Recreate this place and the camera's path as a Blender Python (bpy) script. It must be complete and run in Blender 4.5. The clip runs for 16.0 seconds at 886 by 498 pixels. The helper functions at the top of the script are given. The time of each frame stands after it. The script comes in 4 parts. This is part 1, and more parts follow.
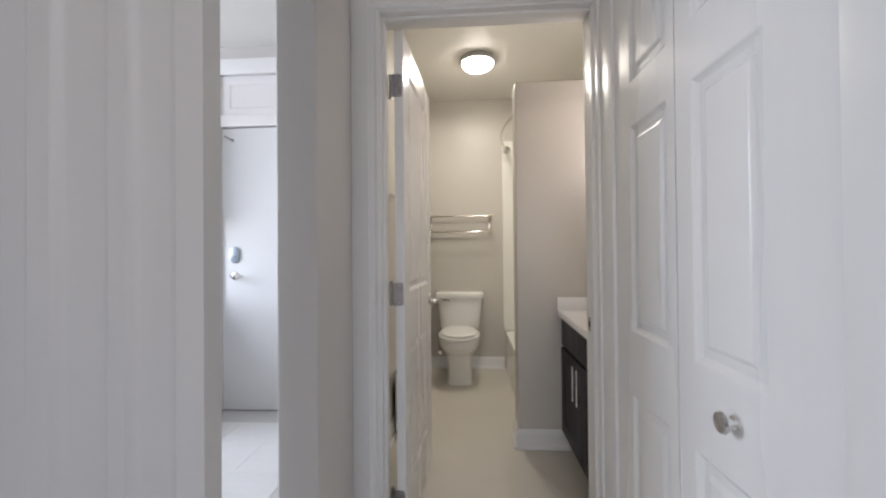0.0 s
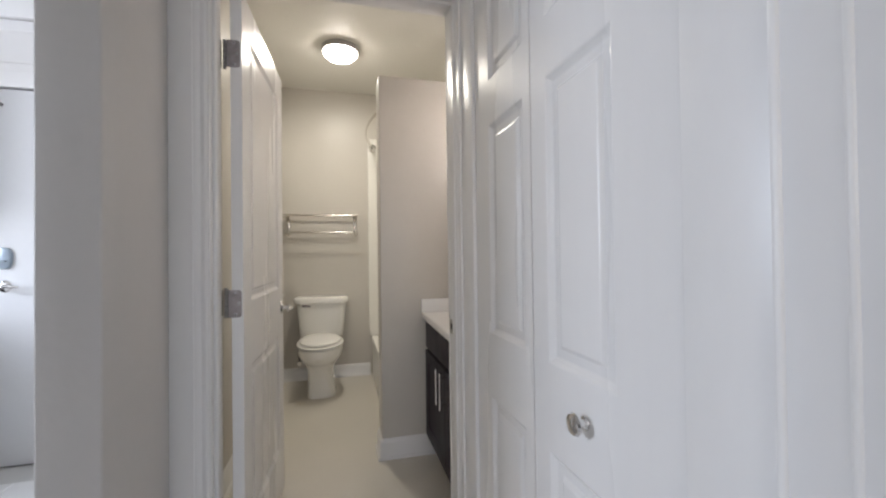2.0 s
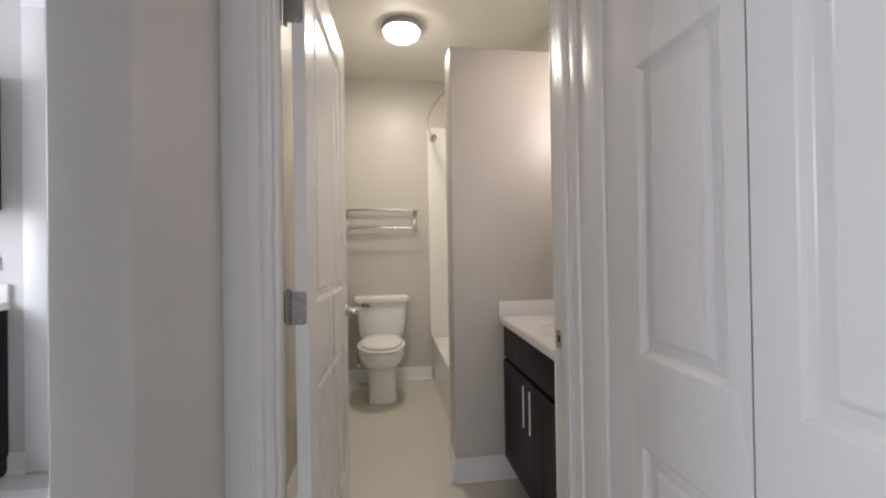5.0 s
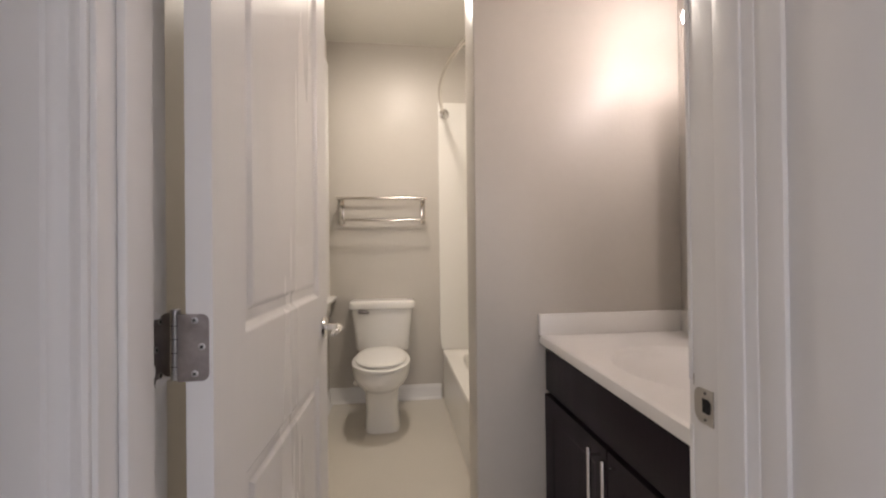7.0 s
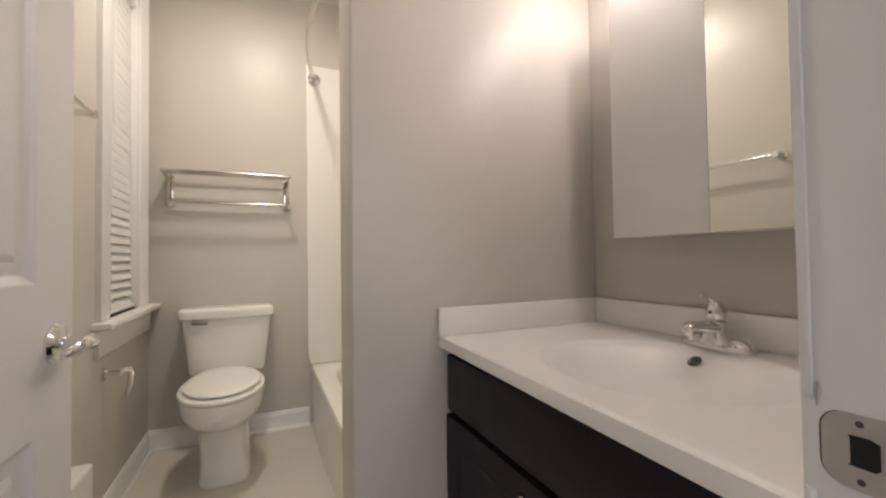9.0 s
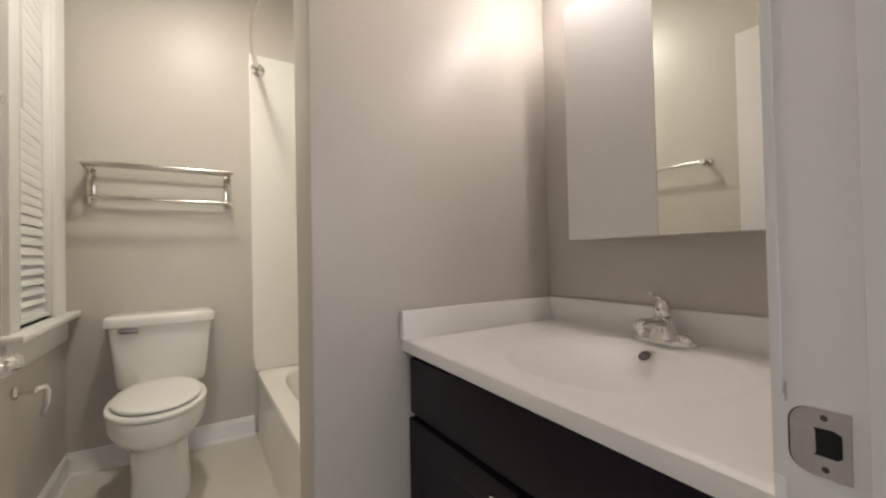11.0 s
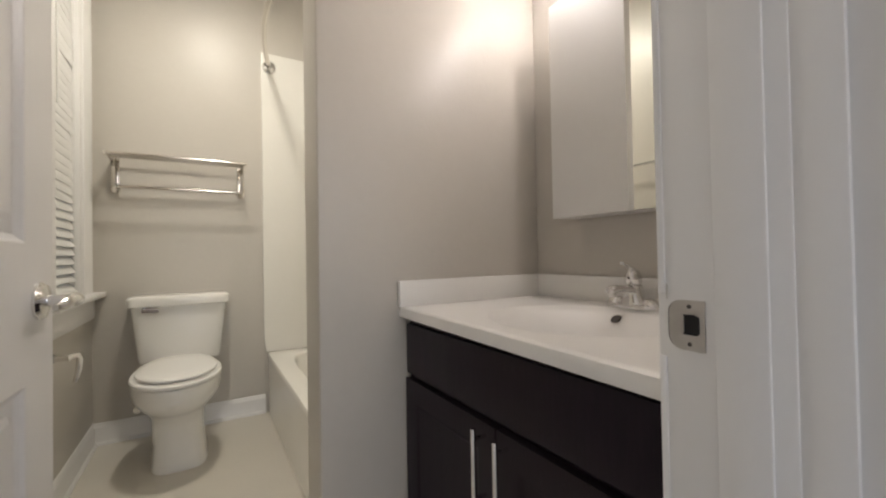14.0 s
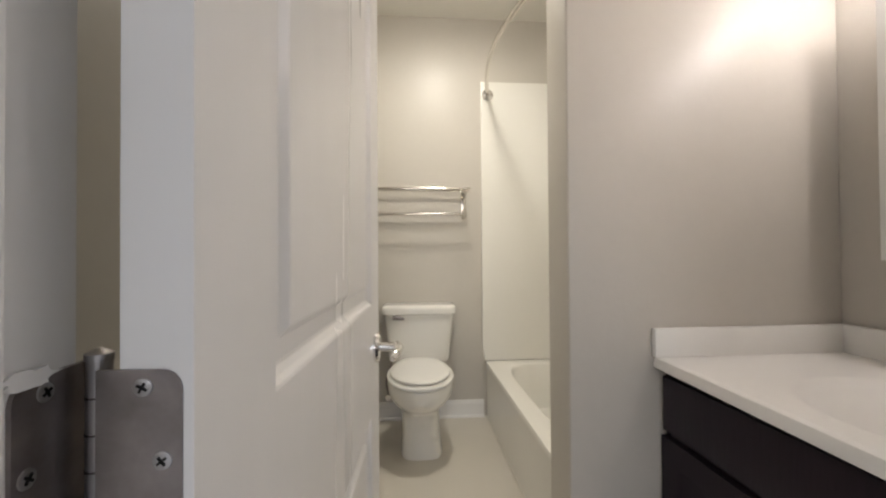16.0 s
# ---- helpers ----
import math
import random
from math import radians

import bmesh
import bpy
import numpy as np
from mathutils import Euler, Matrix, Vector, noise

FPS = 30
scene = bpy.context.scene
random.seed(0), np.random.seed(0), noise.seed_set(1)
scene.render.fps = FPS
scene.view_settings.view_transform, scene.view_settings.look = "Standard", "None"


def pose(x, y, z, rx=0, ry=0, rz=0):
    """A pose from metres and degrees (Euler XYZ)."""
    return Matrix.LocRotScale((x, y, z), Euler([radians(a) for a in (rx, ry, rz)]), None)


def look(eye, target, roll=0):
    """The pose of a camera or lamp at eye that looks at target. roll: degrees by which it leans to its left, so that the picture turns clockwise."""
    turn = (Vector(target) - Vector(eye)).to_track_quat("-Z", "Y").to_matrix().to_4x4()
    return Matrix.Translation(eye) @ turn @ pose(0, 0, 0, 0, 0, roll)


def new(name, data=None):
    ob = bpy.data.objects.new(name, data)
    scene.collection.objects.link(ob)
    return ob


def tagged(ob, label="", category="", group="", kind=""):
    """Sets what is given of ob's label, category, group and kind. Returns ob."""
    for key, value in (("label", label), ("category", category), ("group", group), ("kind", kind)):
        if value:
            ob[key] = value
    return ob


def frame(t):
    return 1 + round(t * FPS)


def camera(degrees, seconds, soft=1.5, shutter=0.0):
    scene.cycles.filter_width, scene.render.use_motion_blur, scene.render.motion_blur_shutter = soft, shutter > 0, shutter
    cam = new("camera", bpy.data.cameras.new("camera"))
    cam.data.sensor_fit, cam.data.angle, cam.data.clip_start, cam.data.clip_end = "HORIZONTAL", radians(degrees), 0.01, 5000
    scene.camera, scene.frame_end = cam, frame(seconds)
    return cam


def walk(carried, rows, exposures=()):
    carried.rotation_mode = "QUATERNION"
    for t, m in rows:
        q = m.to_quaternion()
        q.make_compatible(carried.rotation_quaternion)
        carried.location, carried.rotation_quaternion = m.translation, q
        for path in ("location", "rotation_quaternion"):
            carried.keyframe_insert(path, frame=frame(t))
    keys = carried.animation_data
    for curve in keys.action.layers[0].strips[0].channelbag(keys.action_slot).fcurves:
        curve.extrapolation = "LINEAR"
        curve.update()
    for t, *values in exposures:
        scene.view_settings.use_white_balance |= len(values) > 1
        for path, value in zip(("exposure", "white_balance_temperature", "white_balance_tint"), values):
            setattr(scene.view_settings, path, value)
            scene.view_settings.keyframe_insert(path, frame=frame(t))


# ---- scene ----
cam = camera(95.3, 16.0, soft=2.2)
PATH = [
    (0, (0.002, -0.032, 1.156), (-0.132, 1.964, 1.174), -0.5),
    (0.5, (0.005, 0.024, 1.154), (0.018, 2.024, 1.175), -0.4),
    (1, (0.026, 0.083, 1.141), (0.293, 2.065, 1.16), -0.5),
    (1.5, (0.036, 0.09, 1.143), (0.465, 2.043, 1.166), -0.6),
    (2, (0.048, 0.088, 1.151), (0.549, 2.024, 1.173), -0.7),
    (2.5, (0.041, 0.083, 1.162), (0.556, 2.015, 1.185), -0.5),
    (3, (0.0, 0.098, 1.162), (0.493, 2.036, 1.184), -0.5),
    (3.5, (-0.044, 0.124, 1.145), (0.316, 2.092, 1.164), -0.4),
    (6, (-0.034, 0.633, 1.14), (0.224, 2.616, 1.153), -0.8),
    (6.5, (-0.028, 0.755, 1.13), (0.223, 2.739, 1.144), -0.6),
    (7, (-0.012, 0.955, 1.12), (0.226, 2.941, 1.133), -0.6),
    (7.5, (-0.011, 1.096, 1.111), (0.22, 3.082, 1.129), -0.6),
    (8, (-0.001, 1.24, 1.068), (0.283, 3.219, 1.089), -0.5),
    (8.5, (0.044, 1.364, 1.045), (0.583, 3.29, 1.076), -0.7),
    (9, (0.072, 1.365, 1.023), (0.887, 3.191, 1.07), -0.8),
    (11.5, (0.032, 1.394, 1.048), (1.09, 3.091, 1.078), -1.2),
    (12, (0.041, 1.367, 1.104), (1.11, 3.058, 1.135), -1.2),
    (12.5, (0.046, 1.321, 1.067), (1.12, 3.008, 1.098), -1.1),
    (13, (0.034, 1.297, 1.015), (1.098, 2.991, 1.048), -1.1),
    (13.5, (0.048, 1.279, 0.979), (1.1, 2.98, 1.009), -1.2),
    (14, (0.011, 1.272, 0.964), (1.028, 2.994, 0.993), -1.0),
    (14.5, (-0.046, 1.28, 0.963), (0.706, 3.133, 0.99), -0.8),
    (15, (-0.091, 1.3, 0.991), (0.412, 3.235, 1.015), -0.7),
    (15.5, (-0.150, 1.302, 1.063), (0.103, 3.286, 1.085), -0.6),
    (15.7, (-0.150, 1.307, 1.072), (0.046, 3.297, 1.095), -0.5),
    (16, (-0.148, 1.322, 1.095), (0.008, 3.316, 1.120), -0.4),
]
EXPOSURES = [(0, 0.11, 6350, 14), (3.5, 0.11, 6300, 13), (6, 0.09, 6550, 20), (7, 0.22, 6650, 21), (9, 0.26, 6600, 18), (11.5, 0.26, 6450, 14), (14, 0.27, 6400, 13), (14.6, 0.34, 6380, 13), (16, 0.38, 6350, 13)]
walk(cam, [(t, look(eye, target, roll)) for t, eye, target, roll in PATH], EXPOSURES)

# ---- world and large lights ----
world = bpy.data.worlds.new("world")
scene.world = world
world.use_nodes = True
wt = world.node_tree
sky = wt.nodes.new("ShaderNodeTexSky")
sky.sky_type = "NISHITA"
sky.sun_disc = False
sky.sun_elevation = radians(25)
sky.sun_rotation = radians(200)
wt.links.new(sky.outputs[0], wt.nodes["Background"].inputs[0])
wt.nodes["Background"].inputs[1].default_value = 0.15


def added_light(name, m, sx, sy, watts, colour):
    lamp = bpy.data.lights.new(name, "AREA")
    lamp.shape, lamp.size, lamp.size_y, lamp.energy, lamp.color = "RECTANGLE", sx, sy, watts, colour
    ob = new(name, lamp)
    ob.matrix_world = m
    return ob


COOL = (0.80, 0.88, 1.0)
# lamps added in invented, unseen wall openings to light hall and kitchen
added_light("added_light_kitchen", look((-3.42, 1.5, 1.70), (0, 1.4, 0.6)), 1.2, 1.3, 57, COOL)
added_light("added_light_bedroom", look((-0.26, -2.82, 1.70), (-0.2, 0.6, 0.6)), 1.4, 1.3, 20.5, COOL)
CEILING_GLOW, VANITY_GLOW = 27.0, 55.0
# disk lamp added just below the ceiling light's dome, for firmer shadows
bulb = bpy.data.lights.new("ceiling_added_light", "AREA")
bulb.shape, bulb.size, bulb.energy, bulb.color = "DISK", 0.12, 7.6, (1.0, 0.95, 0.79)
new("ceiling_added_light", bulb).matrix_world = pose(0.074, 3.185, 2.590)


# ---- materials ----
def material(name, colour, rough=0.5, metal=0.0, grain=0.03, grain_scale=40.0, stain=0.04, stain_scale=2.5,
             bump=0.02, bump_scale=120.0, coat=0.0, ior=1.45, random_tone=0.0, stretch=(1, 1, 1)):
    m = bpy.data.materials.new(name)
    m.use_nodes = True
    t = m.node_tree
    b = t.nodes["Principled BSDF"]
    b.inputs["Roughness"].default_value = rough
    b.inputs["Metallic"].default_value = metal
    b.inputs["IOR"].default_value = ior
    b.inputs["Coat Weight"].default_value = coat
    b.inputs["Coat Roughness"].default_value = 0.12
    co = t.nodes.new("ShaderNodeTexCoord")
    mp = t.nodes.new("ShaderNodeMapping")
    mp.inputs["Scale"].default_value = stretch
    t.links.new(co.outputs["Object"], mp.inputs["Vector"])

    def noise_tex(scale, detail=4.0):
        n = t.nodes.new("ShaderNodeTexNoise")
        n.inputs["Scale"].default_value = scale
        n.inputs["Detail"].default_value = detail
        t.links.new(mp.outputs[0], n.inputs["Vector"])
        return n

    def ranged(sock, lo, hi):
        r = t.nodes.new("ShaderNodeMapRange")
        r.inputs["To Min"].default_value, r.inputs["To Max"].default_value = lo, hi
        t.links.new(sock, r.inputs["Value"])
        return r.outputs[0]

    def times(a, c):
        k = t.nodes.new("ShaderNodeMath")
        k.operation = "MULTIPLY"
        t.links.new(a, k.inputs[0])
        t.links.new(c, k.inputs[1])
        return k.outputs[0]

    g, s = noise_tex(grain_scale), noise_tex(stain_scale, 5.0)
    value = times(ranged(g.outputs["Fac"], 1 - grain, 1 + grain), ranged(s.outputs["Fac"], 1 - stain, 1 + stain))
    if random_tone:
        info = t.nodes.new("ShaderNodeObjectInfo")
        value = times(value, ranged(info.outputs["Random"], 1 - random_tone, 1 + random_tone))
    hsv = t.nodes.new("ShaderNodeHueSaturation")
    hsv.inputs["Color"].default_value = (*colour, 1)
    t.links.new(value, hsv.inputs["Value"])
    t.links.new(hsv.outputs[0], b.inputs["Base Color"])
    rr = ranged(s.outputs["Fac"], max(0.02, rough * 0.85), min(1, rough * 1.15))
    t.links.new(rr, b.inputs["Roughness"])
    if bump:
        bn = noise_tex(bump_scale, 3.0)
        bp = t.nodes.new("ShaderNodeBump")
        bp.inputs["Strength"].default_value = bump
        bp.inputs["Distance"].default_value = 0.01
        t.links.new(bn.outputs["Fac"], bp.inputs["Height"])
        t.links.new(bp.outputs[0], b.inputs["Normal"])
    return m


def glowing(name, colour, strength):
    m = bpy.data.materials.new(name)
    m.use_nodes = True
    b = m.node_tree.nodes["Principled BSDF"]
    b.inputs["Base Color"].default_value = (0.9, 0.88, 0.84, 1)
    b.inputs["Emission Color"].default_value = (*colour, 1)
    b.inputs["Emission Strength"].default_value = strength
    b.inputs["Roughness"].default_value = 0.3
    return m


PAINT = material("greige_wall_paint", (0.590, 0.555, 0.503), 0.38, grain=0.02, stain=0.03, bump=0.045, bump_scale=70)
PAINT_HALL = material("pale_grey_wall_paint", (0.635, 0.61, 0.58), 0.45, grain=0.02, stain=0.03, bump=0.04, bump_scale=70)
CEIL = material("ceiling_paint", (0.76, 0.735, 0.68), 0.34, grain=0.02, stain=0.03, bump=0.05, bump_scale=45)
TRIM = material("white_trim_paint", (0.82, 0.805, 0.785), 0.32, grain=0.015, stain=0.03, bump=0.010, bump_scale=45, stretch=(1, 1, 0.4))
DOOR = material("white_door_paint", (0.82, 0.805, 0.785), 0.27, grain=0.015, stain=0.02, bump=0.006, bump_scale=80, stretch=(1, 1, 0.10))
VINYL = material("cream_sheet_vinyl", (0.66, 0.62, 0.548), 0.36, grain=0.04, grain_scale=90, stain=0.05, stain_scale=3, bump=0.03)
TILE = material("pale_floor_plank", (0.84, 0.83, 0.815), 0.35, grain=0.04, grain_scale=30, stain=0.06, stain_scale=3, bump=0.02, random_tone=0.03, stretch=(1, 6, 1))
GROUT = material("floor_joint", (0.66, 0.65, 0.63), 0.8)
CHINA = material("white_porcelain", (0.86, 0.84, 0.795), 0.10, grain=0.005, stain=0.015, bump=0.0, coat=0.5)
SEAT = material("white_plastic_seat", (0.88, 0.865, 0.83), 0.22, grain=0.005, stain=0.015, bump=0.0)
ACRYLIC = material("white_acrylic", (0.87, 0.85, 0.80), 0.20, grain=0.01, stain=0.02, bump=0.015, bump_scale=6)
MARBLE = material("cultured_marble", (0.88, 0.865, 0.835), 0.36, grain=0.012, stain=0.02, bump=0.0, coat=0.08)
ESPRESSO = material("espresso_wood", (0.019, 0.012, 0.0185), 0.42, ior=1.28, grain=0.25, grain_scale=30, stain=0.15, stain_scale=6, bump=0.04, bump_scale=60, stretch=(4, 4, 0.4))
# near-black that paints the shade of holes, slots and recesses
BLACK = material("recess_shade_black", (0.008, 0.007, 0.007), 0.7)
CHROME = material("chrome", (0.78, 0.77, 0.76), 0.09, metal=1.0, grain=0.01, stain=0.03, bump=0.0)
NICKEL = material("satin_nickel", (0.30, 0.272, 0.268), 0.36, metal=0.95, grain=0.08, grain_scale=200, stain=0.45, stain_scale=45, bump=0.02, bump_scale=300)
BARREL = material("rubbed_nickel", (0.46, 0.45, 0.455), 0.30, metal=1.0, grain=0.06, grain_scale=200, stain=0.15, stain_scale=45, bump=0.02, bump_scale=300)
POLISHED = material("polished_nickel", (0.66, 0.625, 0.575), 0.14, metal=1.0, grain=0.02, stain=0.04, bump=0.0)
STRIKE = material("worn_strike_metal", (0.56, 0.53, 0.49), 0.38, metal=0.85, grain=0.06, grain_scale=120, stain=0.15, stain_scale=40, bump=0.03, bump_scale=200)
STEEL = material("dark_screw_steel", (0.12, 0.11, 0.105), 0.4, metal=1.0)
BLUEMETAL = material("grey_blue_lock_metal", (0.34, 0.40, 0.46), 0.28, metal=0.6)
BLIND = material("white_blind_slat", (0.80, 0.79, 0.77), 0.42, grain=0.01, stain=0.02, bump=0.02, random_tone=0.02)
PLASTIC = material("white_plastic", (0.78, 0.77, 0.74), 0.3)
SATIN = material("satin_white_panel", (0.80, 0.79, 0.77), 0.36, grain=0.01, stain=0.02, bump=0.01)
DOOR_GREY = material("grey_white_door_paint", (0.73, 0.705, 0.685), 0.40, grain=0.015, stain=0.03, bump=0.01, bump_scale=80, stretch=(1, 1, 0.10))
FLAT = material("flat_white_paint", (0.80, 0.80, 0.80), 0.55, grain=0.015, stain=0.03, bump=0.04, bump_scale=50)
CAULK = material("pale_caulk", (0.62, 0.58, 0.52), 0.5)
GLOW_CEILING = glowing("lit_ceiling_glass", (1.0, 0.945, 0.82), CEILING_GLOW)
GLOW_VANITY = glowing("lit_vanity_glass", (1.0, 0.92, 0.86), VANITY_GLOW)

MIRROR = bpy.data.materials.new("mirror_glass")
MIRROR.use_nodes = True
_b = MIRROR.node_tree.nodes["Principled BSDF"]
_b.inputs["Base Color"].default_value = (0.86, 0.87, 0.85, 1)
_b.inputs["Metallic"].default_value = 1.0
_b.inputs["Roughness"].default_value = 0.015
GLASS = bpy.data.materials.new("window_glass")
GLASS.use_nodes = True
_b = GLASS.node_tree.nodes["Principled BSDF"]
_b.inputs["Transmission Weight"].default_value = 1.0
_b.inputs["Roughness"].default_value = 0.02
_b.inputs["IOR"].default_value = 1.1


# ---- mesh helpers ----
def thing(name, x=0.0, y=0.0, z=0.0, rz=0.0):
    ob = new(name)
    ob.empty_display_size = 0.05
    ob.matrix_world = pose(x, y, z, 0, 0, rz)
    return ob


def mesh_of(name, bm, mat, smooth=True):
    me = bpy.data.meshes.new(name)
    bmesh.ops.recalc_face_normals(bm, faces=bm.faces)
    bm.to_mesh(me)
    bm.free()
    me.materials.append(mat)
    if smooth:
        for p in me.polygons:
            p.use_smooth = True
        me.set_sharp_from_angle(angle=radians(35))
    return me


def part(name, bm, mat, parent=None, label="", smooth=True):
    ob = new(name, mesh_of(name, bm, mat, smooth))
    ob.parent = parent
    return tagged(ob, label) if label else ob


def structure(name, bm, mat, label, category):
    return tagged(part(name, bm, mat), label, category, kind="structure")


def add_box(bm, x0, x1, y0, y1, z0, z1, bev=0.0, seg=2):
    r = bmesh.ops.create_cube(bm, size=1.0)
    for v in r["verts"]:
        v.co = Vector(((x0 + x1) / 2 + v.co.x * (x1 - x0), (y0 + y1) / 2 + v.co.y * (y1 - y0), (z0 + z1) / 2 + v.co.z * (z1 - z0)))
    if bev:
        edges = list({e for v in r["verts"] for e in v.link_edges})
        bmesh.ops.bevel(bm, geom=edges, offset=bev, segments=seg, affect="EDGES", profile=0.5)
    return bm


def boxes(*rows, bev=0.0):
    bm = bmesh.new()
    for r in rows:
        add_box(bm, *r, bev=bev)
    return bm


def tube(points, radius, sides=12, caps=True, bm=None):
    """A round bar along a line of points; radius is one number or one for each point."""
    bm = bm or bmesh.new()
    pts = [Vector(p) for p in points]
    radii = radius if isinstance(radius, (list, tuple)) else [radius] * len(pts)
    rings, up = [], None
    for i, p in enumerate(pts):
        d = (pts[min(i + 1, len(pts) - 1)] - pts[max(i - 1, 0)]).normalized()
        if up is None:
            up = Vector((0, 0, 1)) if abs(d.z) < 0.9 else Vector((1, 0, 0))
        a = d.cross(up).normalized()
        up = a.cross(d).normalized()
        rings.append([bm.verts.new(p + radii[i] * (math.cos(k * math.tau / sides) * a + math.sin(k * math.tau / sides) * up)) for k in range(sides)])
    for r, q in zip(rings, rings[1:]):
        for k in range(sides):
            bm.faces.new((r[k], r[(k + 1) % sides], q[(k + 1) % sides], q[k]))
    if caps:
        bm.faces.new(rings[0])
        bm.faces.new(rings[-1])
    return bm


def loft(rings, caps=True, bm=None):
    bm = bm or bmesh.new()
    rows = [[bm.verts.new(p) for p in r] for r in rings]
    n = len(rows[0])
    for r, q in zip(rows, rows[1:]):
        for k in range(n):
            bm.faces.new((r[k], r[(k + 1) % n], q[(k + 1) % n], q[k]))
    if caps:
        bm.faces.new(rows[0])
        bm.faces.new(rows[-1])
    return bm


def oval(cx, cy, z, rx, ry, power=2.0, n=40, egg=0.0):
    """A superellipse ring; egg narrows the end towards -y."""
    out = []
    for k in range(n):
        a = k * math.tau / n
        c, s = math.cos(a), math.sin(a)
        x = math.copysign(abs(c) ** (2 / power), c) * rx
        y = math.copysign(abs(s) ** (2 / power), s) * ry
        x *= 1 - egg * max(0.0, -y / ry) ** 2
        out.append((cx + x, cy + y, z))
    return out


def lathe(profile, sides=32, axis="z"):
    """profile: (radius, height) rows, turned round the axis."""
    bm = bmesh.new()
    rings = []
    for r, h in profile:
        ring = []
        for k in range(sides):
            a = k * math.tau / sides
            u, v = r * math.cos(a), r * math.sin(a)
            ring.append(bm.verts.new({"z": (u, v, h), "x": (h, u, v), "y": (u, h, v)}[axis]))
        rings.append(ring)
    for r, q in zip(rings, rings[1:]):
        for k in range(sides):
            bm.faces.new((r[k], r[(k + 1) % sides], q[(k + 1) % sides], q[k]))
    bm.faces.new(rings[0])
    bm.faces.new(rings[-1])
    return bm


def moved(bm, m):
    bmesh.ops.transform(bm, matrix=m, verts=bm.verts)
    return bm


def sweep(profile, start, end, out, up):
    """A moulding: profile rows (out, up) carried straight from start to end."""
    bm = bmesh.new()
    out, up = Vector(out), Vector(up)
    return loft([[Vector(p) + o * out + u * up for o, u in profile] for p in (start, end)], bm=bm)


def panel_leaf(width, height, thick, panels, field=True):
    """A door leaf with sunk, moulded panels on both faces: x along the width, y through the leaf, z up. panels: (u0, u1, v0, v1)."""
    bm = bmesh.new()
    us = sorted({0.0, width, *(p[0] for p in panels), *(p[1] for p in panels)})
    vs = sorted({0.0, height, *(p[2] for p in panels), *(p[3] for p in panels)})
    for y, s in ((0.0, 1), (thick, -1)):
        for u0, u1 in zip(us, us[1:]):
            for v0, v1 in zip(vs, vs[1:]):
                inside = any(p[0] <= u0 and u1 <= p[1] and p[2] <= v0 and v1 <= p[3] for p in panels)
                if not inside:
                    bm.faces.new([bm.verts.new(c) for c in ((u0, y, v0), (u1, y, v0), (u1, y, v1), (u0, y, v1))])
        for u0, u1, v0, v1 in panels:
            steps = ((0, 0), (0.003, 0.0012), (0.007, 0.005), (0.013, 0.0090), (0.016, 0.0100), (0.033, 0.0100), (0.041, 0.0045), (0.044, 0.0035)) if field else ((0, 0), (0.010, 0.008), (0.016, 0.0095))
            rings = []
            for inset, deep in steps:
                yy = y + s * deep * min(1.0, thick / 0.03)
                rings.append([bm.verts.new(c) for c in ((u0 + inset, yy, v0 + inset), (u1 - inset, yy, v0 + inset), (u1 - inset, yy, v1 - inset), (u0 + inset, yy, v1 - inset))])
            for r, q in zip(rings, rings[1:]):
                for k in range(4):
                    bm.faces.new((r[k], r[(k + 1) % 4], q[(k + 1) % 4], q[k]))
            bm.faces.new(rings[-1])
    for a, b in (((0, 0), (width, 0)), ((width, 0), (width, height)), ((width, height), (0, height)), ((0, height), (0, 0))):
        bm.faces.new([bm.verts.new(c) for c in ((a[0], 0, a[1]), (b[0], 0, b[1]), (b[0], thick, b[1]), (a[0], thick, a[1]))])
    bmesh.ops.remove_doubles(bm, verts=bm.verts, dist=0.0002)
    return bm


def rounded_plate(w, h, r, t):
    """A plate in the x-z plane, its outer corners rounded."""
    pts = [(0, -h / 2), (0, h / 2)]
    for k in range(7):
        a = math.pi / 2 - k * math.pi / 12
        pts.append((w - r + r * math.cos(a), h / 2 - r + r * math.sin(a)))
    for k in range(7):
        a = -k * math.pi / 12
        pts.append((w - r + r * math.cos(a), -h / 2 + r + r * math.sin(a)))
    return loft([[(x, y, z) for x, z in pts] for y in (0, t)])


# ---- the rooms ----
H = 2.70                       # ceiling
XL, XR, YB = -0.50, 1.085, 4.04   # bathroom walls
YD0, YD1 = 1.42, 1.533         # wall with the bathroom door
JL, JR, HEAD = -0.320, 0.443, 2.035   # door opening between the jambs
PX, PY0, PY1, PZ = 0.277, 2.39, 2.55, 2.17   # partition
WY0, WY1, WZ0, WZ1 = 3.39, 3.83, 0.80, 2.36  # bathroom window
EX0, EX1, EY = -1.842, -0.93, 2.85  # entry door


def wall_y(name, y0, y1, x0, x1, holes, mat, label):
    """A wall along x, with holes (x0, x1, z0, z1)."""
    rows, x = [], x0
    for a, b, c, d in holes:
        rows.append((x, a, y0, y1, 0, H))
        if c > 0:
            rows.append((a, b, y0, y1, 0, c))
        rows.append((a, b, y0, y1, d, H))
        x = b
    rows.append((x, x1, y0, y1, 0, H))
    return structure(name, boxes(*rows), mat, label, "wall")


